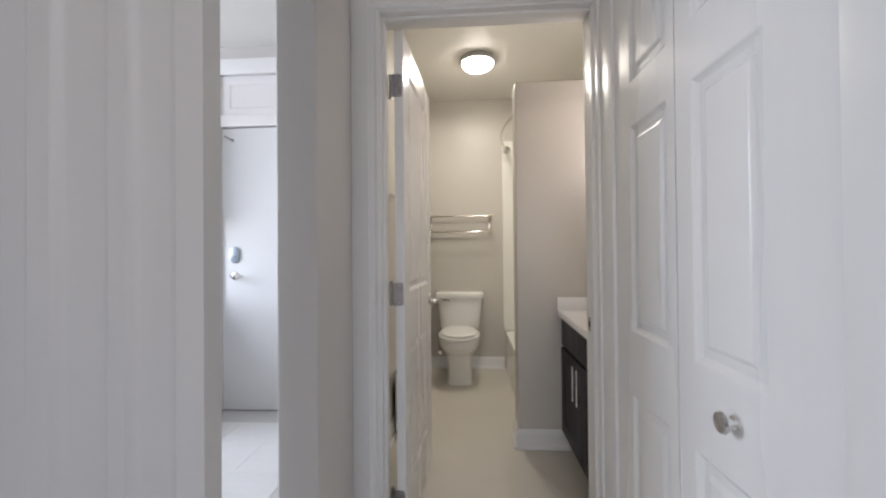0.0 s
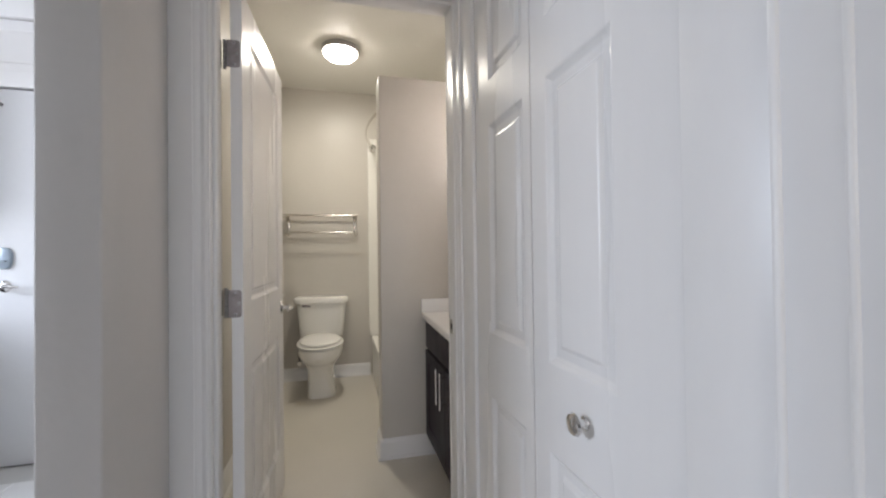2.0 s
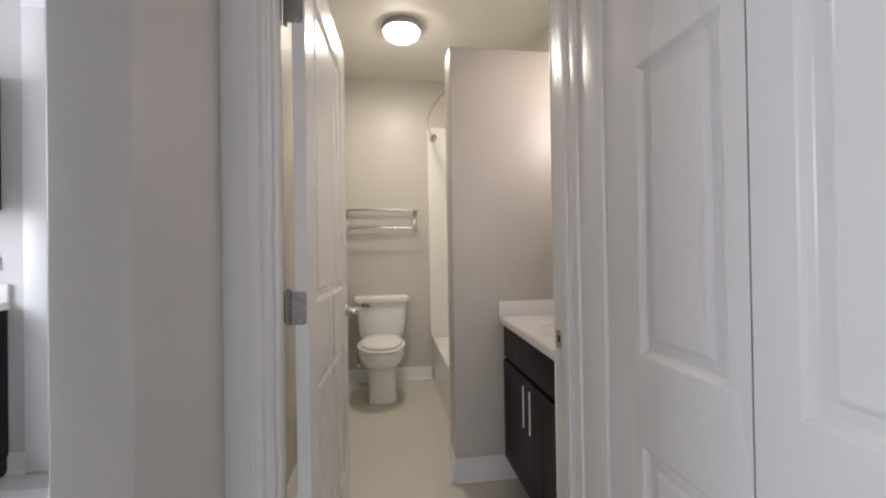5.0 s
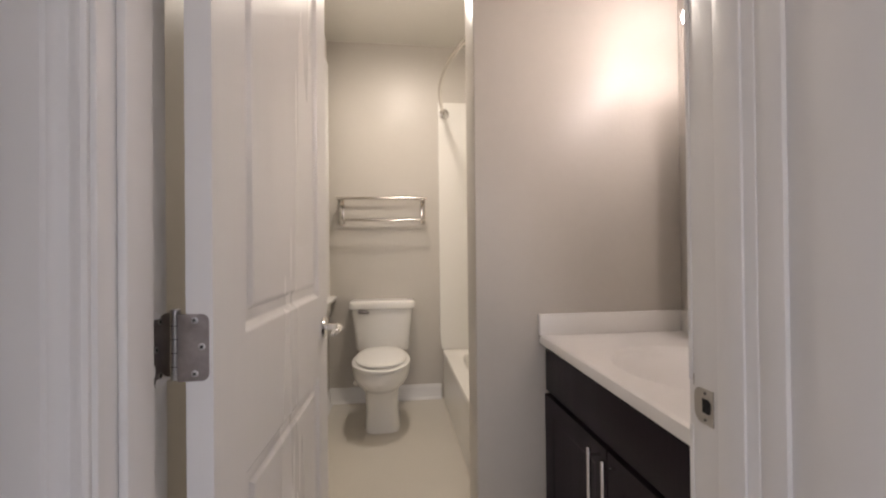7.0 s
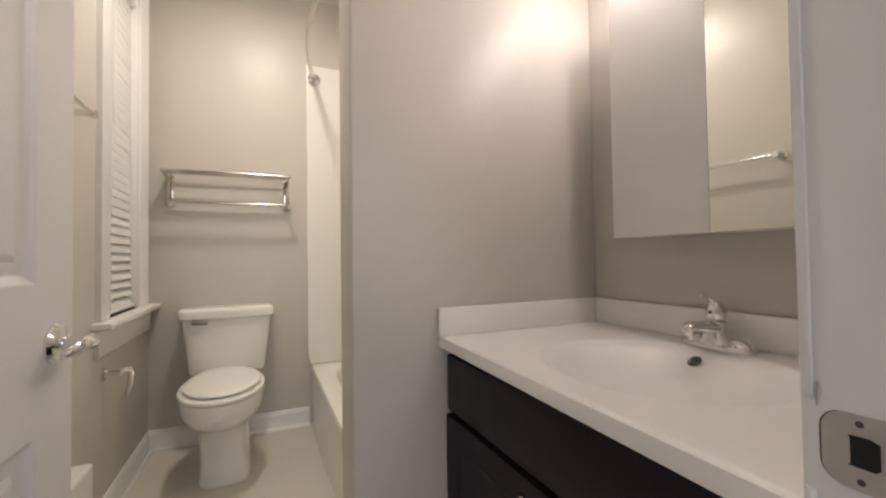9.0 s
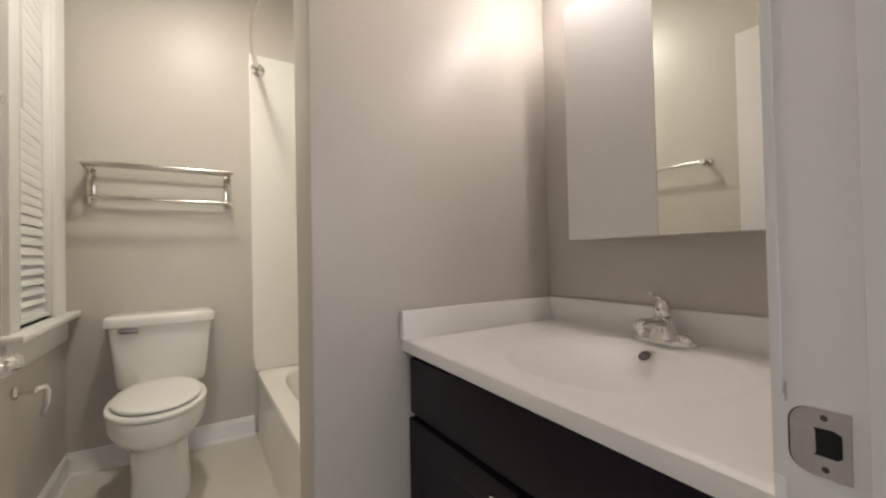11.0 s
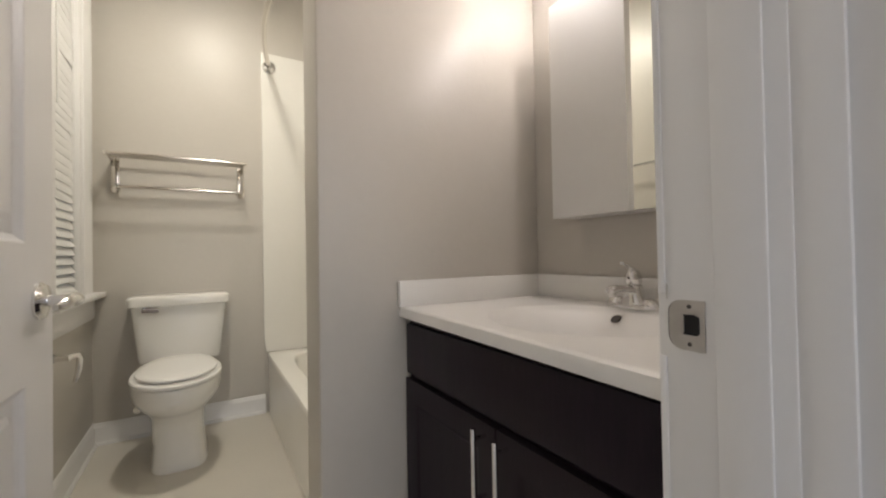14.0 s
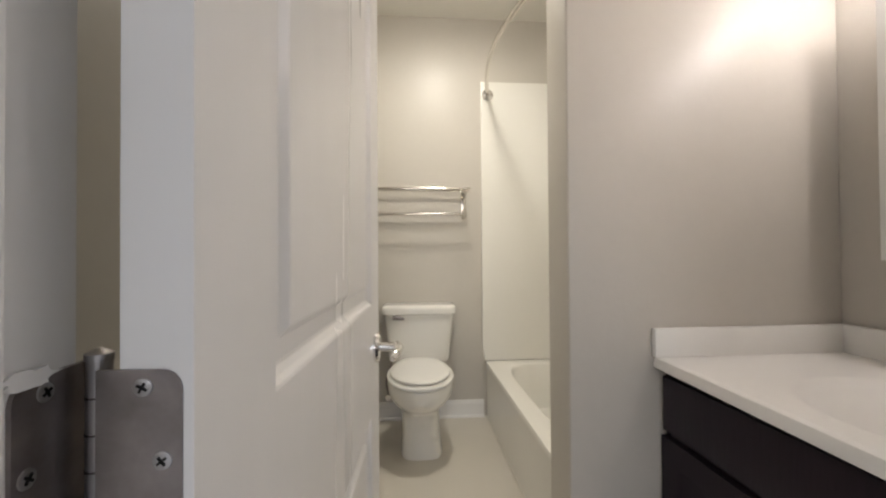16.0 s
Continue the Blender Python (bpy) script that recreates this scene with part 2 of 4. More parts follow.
def wall_x(name, x0, x1, y0, y1, holes, mat, label):
    rows, y = [], y0
    for a, b, c, d in holes:
        rows.append((x0, x1, y, a, 0, H))
        if c > 0:
            rows.append((x0, x1, a, b, 0, c))
        rows.append((x0, x1, a, b, d, H))
        y = b
    rows.append((x0, x1, y, y1, 0, H))
    return structure(name, boxes(*rows), mat, label, "wall")


wall_y("wall_north", YB, YB + 0.12, XL - 0.12, XR + 0.12, [], PAINT, "greige painted bathroom wall behind the toilet")
wall_x("wall_east", XR, XR + 0.12, YD1, YB, [], PAINT, "greige painted bathroom wall behind the vanity")
wall_x("wall_west", XL - 0.12, XL, YD1, YB, [(WY0, WY1, WZ0, WZ1)], PAINT, "greige painted bathroom wall with a window")
wall_y("wall_south", YD0, YD1, XL - 0.15, XR + 0.12, [(JL - 0.018, JR + 0.018, 0, HEAD + 0.018)], PAINT, "greige painted wall round the bathroom door")
structure("wall_hall_stub", add_box(bmesh.new(), -0.540, -0.423, 1.067, YD0 - 0.0005, 0, H, bev=0.006, seg=3), PAINT_HALL, "short grey painted wall end beside the hall opening", "wall")
structure("partition_wall", add_box(bmesh.new(), PX, XR, PY0, PY1, 0, PZ, bev=0.006, seg=3), PAINT, "greige painted part-height wall between vanity and tub", "wall")
CX, CY0, CY1 = 0.460, 0.494, 1.267
wall_x("wall_closet", 0.47, 0.57, -2.8, YD0, [(CY0, CY1, 0, 2.05)], PAINT_HALL, "grey painted hall wall round the closet")
structure("closet_lining", boxes((1.10, 1.20, -0.2, YD0, 0, H), (0.57, 1.10, -0.32, -0.2, 0, H)), PAINT_HALL, "plain painted inside of the closet", "wall")
wall_y("wall_hall_south", 0.45, 0.57, -3.4, -1.075, [], PAINT_HALL, "grey painted wall between bedroom and kitchen")
# the opening here is invented, out of view, to hold the added bedroom lamp
wall_y("wall_bedroom_south", -2.92, -2.8, -2.6, 0.57, [(-0.96, 0.44, 1.05, 2.35)], PAINT_HALL, "pale bedroom wall with an added opening, never in view, for a lamp")
wall_x("wall_bedroom_west", -2.6, -2.5, -2.8, 0.45, [], PAINT_HALL, "pale plain bedroom wall")
wall_y("wall_kitchen_north", EY, EY + 0.12, -3.5, XL - 0.12, [(EX0 - 0.02, EX1 + 0.02, 0, 2.49)], PAINT_HALL, "pale painted kitchen wall round the entry door")
# this opening too is invented and unseen, for the added kitchen lamp
wall_x("wall_kitchen_west", -3.5, -3.4, 0.45, EY, [(0.9, 2.1, 1.05, 2.35)], PAINT_HALL, "pale kitchen wall with an added opening, never in view, for a lamp")
structure("entry_lobby_wall", boxes((EX0 - 0.2, EX1 + 0.2, EY + 0.125, EY + 0.22, 0, H)), PAINT_HALL, "plain wall closing the place behind the entry door", "wall")
structure("ceiling", boxes((-3.5, 1.2, -2.92, 4.16, H, H + 0.1)), CEIL, "cream-white painted ceiling with a soft sheen", "ceiling")
structure("floor_bathroom", boxes((XL - 0.12, XR + 0.12, 1.46, 4.16, -0.08, 0.0)), VINYL, "cream sheet vinyl bathroom floor", "floor")
hall_floor = structure("floor_hall", boxes((-3.5, 1.2, -2.92, 1.458, -0.08, -0.004), (-3.5, XL - 0.12, 1.458, EY + 0.12, -0.08, -0.004)), GROUT, "pale plank floor of hall and kitchen", "floor")
structure("threshold", sweep([(-0.03, 0), (-0.022, 0.007), (0.022, 0.007), (0.03, 0)], (JL - 0.01, 1.475, 0.0005), (JR + 0.01, 1.475, 0.0005), (0, 1, 0), (0, 0, 1)), VINYL, "cream low threshold strip under the bathroom door", "threshold")

TILE_X, TILE_Y = 0.61, 0.305


def tile_mesh(w, d):
    return mesh_of("tile", add_box(bmesh.new(), 0, w, 0, d, -0.006, 0.0, bev=0.0012, seg=1), TILE)


FLOOR_TILE = tile_mesh(TILE_X - 0.003, TILE_Y - 0.003)
BASE = [(0, 0), (0.016, 0), (0.016, 0.022), (0.013, 0.028), (0.013, 0.085), (0.011, 0.094), (0.006, 0.100), (0.005, 0.108), (0, 0.112)]
SHOE = [(0.013, 0), (0.026, 0), (0.0255, 0.006), (0.022, 0.013), (0.016, 0.017), (0.013, 0.018)]


def baseboard(name, start, end, out, label="white moulded baseboard with a shoe strip"):
    bm = sweep(BASE, start, end, out, (0, 0, 1))
    me = sweep(SHOE, start, end, out, (0, 0, 1))
    ob = structure(name, bm, TRIM, label, "baseboard")
    part("shoe_moulding", me, TRIM, ob)
    return ob


baseboard("baseboard_north", (XL, YB, 0), (0.335, YB, 0), (0, -1, 0))
baseboard("baseboard_west", (XL, YD1, 0), (XL, YB - 0.027, 0), (1, 0, 0))
baseboard("baseboard_partition", (PX - 0.016, PY0, 0), (0.60, PY0, 0), (0, -1, 0))
baseboard("baseboard_partition_end", (PX, PY0 - 0.027, 0), (PX, PY1, 0), (-1, 0, 0))
baseboard("baseboard_kitchen", (-2.07, EY, -0.004), (EX0 - 0.125, EY, -0.004), (0, -1, 0))
baseboard("baseboard_hall", (-0.423, 1.067, -0.004), (-0.423, YD0 - 0.024, -0.004), (1, 0, 0))


# ---- door frames ----
CASING = [(0, 0), (0.009, 0), (0.012, 0.004), (0.012, 0.010), (0.0095, 0.014), (0.0095, 0.017), (0.014, 0.023), (0.0165, 0.029), (0.0165, 0.033), (0.0195, 0.036), (0.0205, 0.092), (0.018, 0.098), (0, 0.098)]
CASING_NARROW = [(o, u * 0.99) for o, u in CASING]
bath_frame = tagged(thing("door_frame", 0, 0, 0), "white painted frame and casing of the bathroom door", "door frame", kind="structure")
part("jamb", boxes((JL - 0.018, JL, YD0 - 0.004, YD1 + 0.012, 0, HEAD + 0.018), bev=0.0015), TRIM, bath_frame)
part("jamb", boxes((JR, JR + 0.018, YD0 - 0.004, YD1 + 0.004, 0, HEAD + 0.018), bev=0.0015), TRIM, bath_frame)
part("head_jamb", boxes((JL, JR, YD0 - 0.004, YD1 + 0.004, HEAD, HEAD + 0.018), bev=0.0015), TRIM, bath_frame)
part("door_stop", boxes((JL, JL + 0.011, YD0 + 0.025, 1.497, 0, HEAD), bev=0.003), TRIM, bath_frame)
part("door_stop", boxes((JR - 0.0035, JR + 0.001, 1.434, 1.478, 0, HEAD), bev=0.0006), TRIM, bath_frame)
part("door_stop", boxes((JL + 0.011, JR - 0.0035, YD0 + 0.025, 1.497, HEAD - 0.011, HEAD), bev=0.003), TRIM, bath_frame)
part("casing", sweep(CASING_NARROW, (JL - 0.006, YD0, 0), (JL - 0.006, YD0, HEAD + 0.106), (0, -1, 0), (-1, 0, 0)), TRIM, bath_frame)
part("casing", sweep(CASING, (JL - 0.1, YD0 - 0.002, HEAD + 0.008), (0.458, YD0 - 0.002, HEAD + 0.008), (0, -1, 0), (0, 0, 1)), TRIM, bath_frame)
part("casing", sweep(CASING, (JL - 0.008, YD1, 0), (JL - 0.008, YD1, HEAD + 0.106), (0, 1, 0), (-1, 0, 0)), TRIM, bath_frame)
part("casing", sweep(CASING, (JL - 0.1065, YD1 + 0.002, HEAD + 0.008), (JR + 0.02, YD1 + 0.002, HEAD + 0.008), (0, 1, 0), (0, 0, 1)), TRIM, bath_frame)
strike = part("strike_plate", moved(rounded_plate(0.036, 0.052, 0.014, 0.0020), Matrix.Translation((JR + 0.0003, 1.4885, 0.8865)) @ pose(0, 0, 0, 0, 0, 90) @ Matrix.Translation((0, -0.0004, 0))), STRIKE, bath_frame, "worn satin nickel strike plate")
part("paint_gap", moved(rounded_plate(0.0375, 0.0515, 0.014, 0.0010), Matrix.Translation((JR + 0.0003, 1.4885, 0.8865)) @ pose(0, 0, 0, 0, 0, 90) @ Matrix.Translation((0, -0.0003, 0))), STEEL, strike, "dark worn gap round the plate")
hole = [(1.4935, -0.0085), (1.4935, 0.0080), (1.4985, 0.0105), (1.5095, 0.0100), (1.5085, 0.0080), (1.5085, -0.0085), (1.5100, -0.0105), (1.4960, -0.0108)]
# black plug, its colour standing in for the hole's dark depth
part("strike_hole", loft([[(x, y, 0.8875 + z) for y, z in hole] for x in (JR - 0.0022, JR + 0.0012)]), BLACK, strike)
for cy, cz, ry, rz in ((1.496, 0.8615, 0.0028, 0.0016), (1.5265, 0.921, 0.0006, 0.007), (1.4895, 0.9085, 0.0016, 0.003)):
    ring = []
    for k in range(16):
        r = 1 + random.uniform(-0.35, 0.35)
        ring.append((cy + ry * r * math.cos(k * math.tau / 16), cz + rz * r * math.sin(k * math.tau / 16)))
    part("paint_chip", loft([[(x, y, z) for y, z in ring] for x in (JR - 0.0012, JR + 0.0002)]), STRIKE, bath_frame)
part("jamb_edge_strip", boxes((JR - 0.0018, JR + 0.001, 1.5285, YD1 + 0.003, 0, 0.85), bev=0.0009), TRIM, bath_frame)
part("jamb_edge_strip", boxes((JR - 0.0018, JR + 0.001, 1.5285, YD1 + 0.003, 0.918, HEAD), bev=0.0009), TRIM, bath_frame)
for zz in (0.8670, 0.9060):
    part("screw", lathe([(0.0001, 0), (0.0024, 0), (0.002, 0.0008), (0.0001, 0.001)], 10, "x"), STEEL, strike).matrix_local = pose(JR - 0.0014, 1.5035, zz, 0, 0, 180)

closet_frame = tagged(thing("closet_frame", 0, 0, 0), "white painted casing round the closet doors", "door frame", kind="structure")
part("casing", boxes((0.4515, 0.478, CY1 + 0.0015, 1.3825, 0, 2.16), bev=0.0006), TRIM, closet_frame)
part("casing", boxes((0.4575, 0.478, 0.3765, CY0 + 0.0008, 0, 2.16), bev=0.0015), TRIM, closet_frame)
part("casing", sweep(CASING, (0.468, CY0 - 0.1, 2.055), (0.468, CY1 + 0.1, 2.055), (-1, 0, 0), (0, 0, 1)), TRIM, closet_frame)
part("corner_board", boxes((0.4450, 0.4695, 1.3810, YD0 - 0.0030, 0, 2.2), bev=0.0006), TRIM, closet_frame)
part("corner_board", boxes((0.4548, 0.47, 0.15, 0.3775, 0, 2.2), bev=0.0012), TRIM, closet_frame)
for yy, rr in ((0.3815, 0.0055), (0.3230, 0.0045)):
    part("bead", tube([(0.4565, yy, 0), (0.4565, yy, 2.2)], rr, 12), TRIM, closet_frame)

room_door = tagged(thing("door_3", -0.326, 0.480, 0.008, 180), "white panelled room door standing open beside the hall", "door", kind="structure")
part("leaf", panel_leaf(0.735, 2.02, 0.035, [(0.036, 0.104, 0.02, 2.0), (0.125, 0.205, 0.02, 2.0), (0.235, 0.70, 0.16, 1.88)], field=False), DOOR_GREY, room_door)
part("hinge", tube([(0.738, 0.03, 0.95), (0.738, 0.03, 1.04)], 0.006, 12), NICKEL, room_door)


# ---- bathroom door ----
LEAF = 0.722
bath_door = tagged(thing("door_1", -0.2885, 1.529, 0.008, 0), "white two-panel bathroom door standing open", "door", kind="structure")
leaf_turn = Matrix.Translation((-0.2885, 1.529, 0.008)) @ pose(0, 0, 0, 0, 0, 87.6)
bath_door.matrix_world = leaf_turn
# in the leaf: x along the width from the hinge, y 0 faces the wall side after turning, thickness towards -y
leaf_bm = panel_leaf(LEAF, 2.02, 0.035, [(0.105, 0.612, 0.22, 0.765), (0.105, 0.612, 0.985, 1.905)])
moved(leaf_bm, Matrix.Translation((0, -0.035, 0)))
part("leaf", leaf_bm, DOOR, bath_door, smooth=False)
for side in (-1, 1):
    yy = -0.035 if side < 0 else 0.0
    rose = lathe([(0.0001, 0), (0.031, 0), (0.031, 0.004), (0.027, 0.009), (0.013, 0.012), (0.0001, 0.012)], 28, "y")
    handle = part("door_handle", moved(moved(rose, Matrix.Diagonal((1, side, 1, 1))), Matrix.Translation((0.662, yy, 0.891))), CHROME, bath_door, "polished chrome lever handle")
    part("spindle", tube([(0.662, yy + side * 0.008, 0.891), (0.662, yy + side * 0.05, 0.891)], 0.0095, 14), CHROME, handle)
    pts = [(0.670, yy + side * 0.044, 0.891), (0.650, yy + side * 0.050, 0.892), (0.625, yy + side * 0.052, 0.895), (0.600, yy + side * 0.049, 0.889), (0.582, yy + side * 0.043, 0.885)]
    part("lever", tube(pts, [0.011, 0.0115, 0.0095, 0.009, 0.005], 12), CHROME, handle)
part("latch_plate", boxes((LEAF - 0.0005, LEAF + 0.002, -0.029, -0.006, 0.875, 0.932), bev=0.0008), NICKEL, bath_door)


PINX = -0.308


def hinge(z):
    """A butt hinge: one plate on the leaf's edge, one on the jamb, and the pin between."""
    h = part("hinge", tube([(PINX, 1.5435, z - 0.046), (PINX, 1.5435, z + 0.046)], 0.0058, 14), BARREL, bath_frame, "worn satin nickel butt hinge")
    part("pin_cap", tube([(PINX, 1.5435, z + 0.046), (PINX, 1.5435, z + 0.0495), (PINX, 1.5435, z + 0.052)], [0.0064, 0.0064, 0.002], 14), BARREL, h)
    for k in (-1.5, -0.5, 0.5, 1.5):
        part("knuckle", tube([(PINX, 1.5435, z + k * 0.0184 - 0.0005), (PINX, 1.5435, z + k * 0.0184 + 0.0005)], 0.0062, 14), STEEL, h)
    edge = rounded_plate(0.0395, 0.089, 0.010, 0.0022)
    moved(edge, Matrix.Translation((-0.298, 1.5268, z)))
    part("leaf_plate", edge, NICKEL, h)
    jam = moved(rounded_plate(0.040, 0.089, 0.010, 0.0022), Matrix.Translation((JL + 0.0022, 1.548, z)) @ pose(0, 0, 0, 0, 0, -90) @ Matrix.Translation((0, -0.0022, 0)))
    part("jamb_plate", jam, NICKEL, h)
    head = [(0.0001, 0), (0.0046, 0), (0.0044, 0.0006), (0.0034, 0.0009), (0.0001, 0.0009)]
    for dx, dz in ((0.0215, 0.0362), (0.0305, 0.001), (0.0215, -0.0345)):
        turn = random.uniform(20, 60)
        part("screw", moved(lathe(head, 16, "y"), Matrix.Translation((-0.298 + dx, 1.5267, z + dz)) @ Matrix.Diagonal((1, -1, 1, 1))), BARREL, h)
        part("screw", moved(lathe(head, 16, "x"), Matrix.Translation((JL + 0.0022, 1.5455 - dx, z + dz))), BARREL, h)
        # slots are black bars, their shade put in by colour
        for k in (0, 90):
            part("screw_slot", moved(boxes((-0.0026, 0.0026, -0.0004, 0.0004, -0.0006, 0.0006)), Matrix.Translation((-0.298 + dx, 1.5257, z + dz)) @ pose(0, 0, 0, 0, turn + k, 0)), BLACK, h)
            part("screw_slot", moved(boxes((-0.0004, 0.0004, -0.0026, 0.0026, -0.0006, 0.0006)), Matrix.Translation((JL + 0.0032, 1.5455 - dx, z + dz)) @ pose(0, 0, 0, turn + k, 0, 0)), BLACK, h)
    # old trim paint lapped over the plate's corners
    for cy, cz, ry, rz in ((1.517, 0.0445, 0.014, 0.0045), (1.527, -0.0425, 0.017, 0.0075), (1.511, -0.026, 0.003, 0.007)):
        ring = []
        for k in range(18):
            r = 1 + random.uniform(-0.28, 0.28)
            ring.append((cy + ry * r * math.cos(k * math.tau / 18), z + cz + rz * r * math.sin(k * math.tau / 18)))
        part("paint_lap", loft([[(x, y, q) for y, q in ring] for x in (JL + 0.0015, JL + 0.0026)]), TRIM, h)


for hz in (0.19, 0.996, 1.812):
    hinge(hz)

# ---- closet doors ----
closet = tagged(thing("closet_door", CX, CY1 - 0.002, 0.012), "white six-panel bifold closet door, closed", "closet door", kind="structure")


def closet_leaf(y_far, y_near, u0, u1, knob):
    w = y_far - y_near
    bm = panel_leaf(w, 2.025, 0.032, [(u0, u1, 0.18, 0.737), (u0, u1, 0.915, 1.498), (u0, u1, 1.622, 1.90)])
    m = Matrix.Translation((0, y_far - CY1 + 0.002, 0)) @ pose(0, 0, 0, 0, 0, -90)
    lf = part("leaf", moved(bm, m), DOOR, closet, smooth=False)
    if knob:
        k = part("knob", moved(lathe([(0.0001, 0), (0.0125, 0), (0.012, 0.003), (0.007, 0.006), (0.0065, 0.011), (0.012, 0.015), (0.0185, 0.0185), (0.0200, 0.022), (0.0175, 0.0265), (0.010, 0.029), (0.0001, 0.030)], 28, "x"),
                               Matrix.Translation((0, 0.708 - CY1 + 0.002, 0.842)) @ Matrix.Diagonal((-1, 1, 1, 1))), CHROME, lf, "round satin nickel knob")


closet_leaf(1.265, 0.8995, 0.112, 0.327, False)
closet_leaf(0.8965, 0.496, 0.064, 0.272, True)

# ---- entry door and kitchen ----
entry_frame = tagged(thing("door_frame_entry", 0, 0, 0), "white painted frame with a boarded transom over the entry door", "door frame", kind="structure")
part("casing", boxes((EX0 - 0.125, EX0 - 0.012, EY - 0.020, EY, 0, 2.49), bev=0.003), TRIM, entry_frame)
part("casing", boxes((EX1 + 0.012, EX1 + 0.125, EY - 0.020, EY, 0, 2.49), bev=0.003), TRIM, entry_frame)
part("head_casing", boxes((EX0 - 0.125, EX1 + 0.125, EY - 0.022, EY, 2.4905, 2.602), bev=0.003), TRIM, entry_frame)
part("transom_bar", boxes((EX0 - 0.012, EX1 + 0.012, EY - 0.014, EY + 0.05, 2.104, 2.19), bev=0.003), TRIM, entry_frame)
tr = panel_leaf(EX1 - EX0 + 0.02, 0.296, 0.03, [(0.070, EX1 - EX0 - 0.05, 0.05, 0.236)], field=False)
part("transom_panel", moved(tr, Matrix.Translation((EX0 - 0.01, EY + 0.012, 2.192))), TRIM, entry_frame)
part("jamb", boxes((EX0 - 0.018, EX0 - 0.004, EY - 0.014, EY + 0.12, 0, 2.104), bev=0.002), TRIM, entry_frame)
part("jamb", boxes((EX1 + 0.004, EX1 + 0.018, EY - 0.014, EY + 0.12, 0, 2.104), bev=0.002), TRIM, entry_frame)
entry = tagged(thing("door_2", EX0, EY + 0.012, 0.006), "plain white flush entry door with a lever and deadbolt, closed", "door", kind="structure")
part("leaf", boxes((0.001, EX1 - EX0 - 0.001, 0, 0.045, 0, 2.09), bev=0.0015), FLAT, entry)
lock = loft([oval(0.102, 0, y, rx, rz, 2.6) for y, rx, rz in ((0, 0.036, 0.060), (-0.010, 0.036, 0.060), (-0.016, 0.032, 0.056), (-0.018, 0.024, 0.046))])
part("deadbolt", moved(lock, Matrix.Translation((0, 0, 1.147)) @ Matrix(((1, 0, 0, 0), (0, 0, 1, 0), (0, 1, 0, 0), (0, 0, 0, 1)))), BLUEMETAL, entry, "grey-blue oval deadbolt cover")
part("thumb_turn", boxes((0.084, 0.120, -0.034, -0.017, 1.126, 1.136), bev=0.003), BLUEMETAL, entry)
eh = part("door_handle", moved(lathe([(0.0001, 0), (0.032, 0), (0.032, 0.004), (0.026, 0.010), (0.013, 0.013), (0.0001, 0.013)], 24, "y"), Matrix.Translation((0.100, 0, 0.991)) @ Matrix.Diagonal((1, -1, 1, 1))), CHROME, entry, "polished lever handle")
part("lever", tube([(0.100, -0.01, 0.991), (0.100, -0.052, 0.991), (0.112, -0.060, 0.992), (0.15, -0.060, 0.995), (0.195, -0.056, 0.991)], [0.010, 0.010, 0.011, 0.009, 0.006], 12), CHROME, eh)
part("door_guard", tube([(0.02, -0.004, 2.035), (0.05, -0.015, 2.02), (0.085, -0.012, 2.00)], 0.005, 8), NICKEL, entry)
part("guard_tip", lathe([(0.0001, 0), (0.010, 0.002), (0.010, 0.008), (0.0001, 0.010)], 12, "y"), NICKEL, entry).matrix_local = pose(0.088, -0.016, 2.0)
# black strip painted in for the shade under the door leaf
part("bottom_gap", boxes((0.0, EX1 - EX0, 0.01, 0.04, -0.006, -0.001)), BLACK, entry)


def shaker_front(w, h, t=0.019, rail=0.06):
    """A cabinet front with a sunk flat panel: x wide, z high, its face at y = 0."""
    return panel_leaf(w, h, t, [(rail, w - rail, rail, h - rail)], field=False)


upper = tagged(thing("wall_cabinet", -2.84, EY - 0.002, 1.40), "dark espresso wooden kitchen wall cabinet with a white glow beneath", "cabinet")
part("body", boxes((0, 0.76, -0.31, 0, 0, 0.71), bev=0.0015), ESPRESSO, upper)
for i in range(2):
    part("cabinet_door", moved(shaker_front(0.374, 0.70), Matrix.Translation((0.004 + i * 0.379, -0.331, 0.005))), ESPRESSO, upper)
lower = tagged(thing("base_cabinet", -2.84, EY - 0.002, 0.0), "dark espresso wooden kitchen base cabinet", "cabinet")
part("body", boxes((0, 0.785, -0.58, 0, 0.0, 0.868), bev=0.0015), ESPRESSO, lower)
for i in range(2):
    part("cabinet_door", moved(shaker_front(0.385, 0.74), Matrix.Translation((0.004 + i * 0.392, -0.601, 0.115))), ESPRESSO, lower)
worktop = tagged(thing("kitchen_worktop", -2.84, EY - 0.002, 0.869), "white stone-look kitchen worktop with a low upstand", "worktop")
part("slab", boxes((-0.4, 0.80, -0.63, 0, 0, 0.038), bev=0.004), MARBLE, worktop)
part("upstand", boxes((-0.4, 0.80, -0.02, 0, 0.0385, 0.135), bev=0.003), MARBLE, worktop)
outlet = tagged(thing("wall_outlet", -2.20, EY - 0.001, 1.115), "white plastic outlet plate on the kitchen wall", "outlet")
part("plate", boxes((0, 0.115, -0.007, 0, -0.036, 0.036), bev=0.003), PLASTIC, outlet)
for k in (0.03, 0.085):
    part("socket", boxes((k - 0.017, k + 0.017, -0.0085, -0.006, -0.014, 0.014), bev=0.002), PLASTIC, outlet)

# ---- tub and surround ----
tub = tagged(thing("bathtub", PX, PY1, 0), "white acrylic alcove bathtub with a plain apron", "bathtub")
TX0, TX1, TY0, TY1, TZ = 0.35, XR - 0.001, PY1 + 0.001, YB - 0.001, 0.37


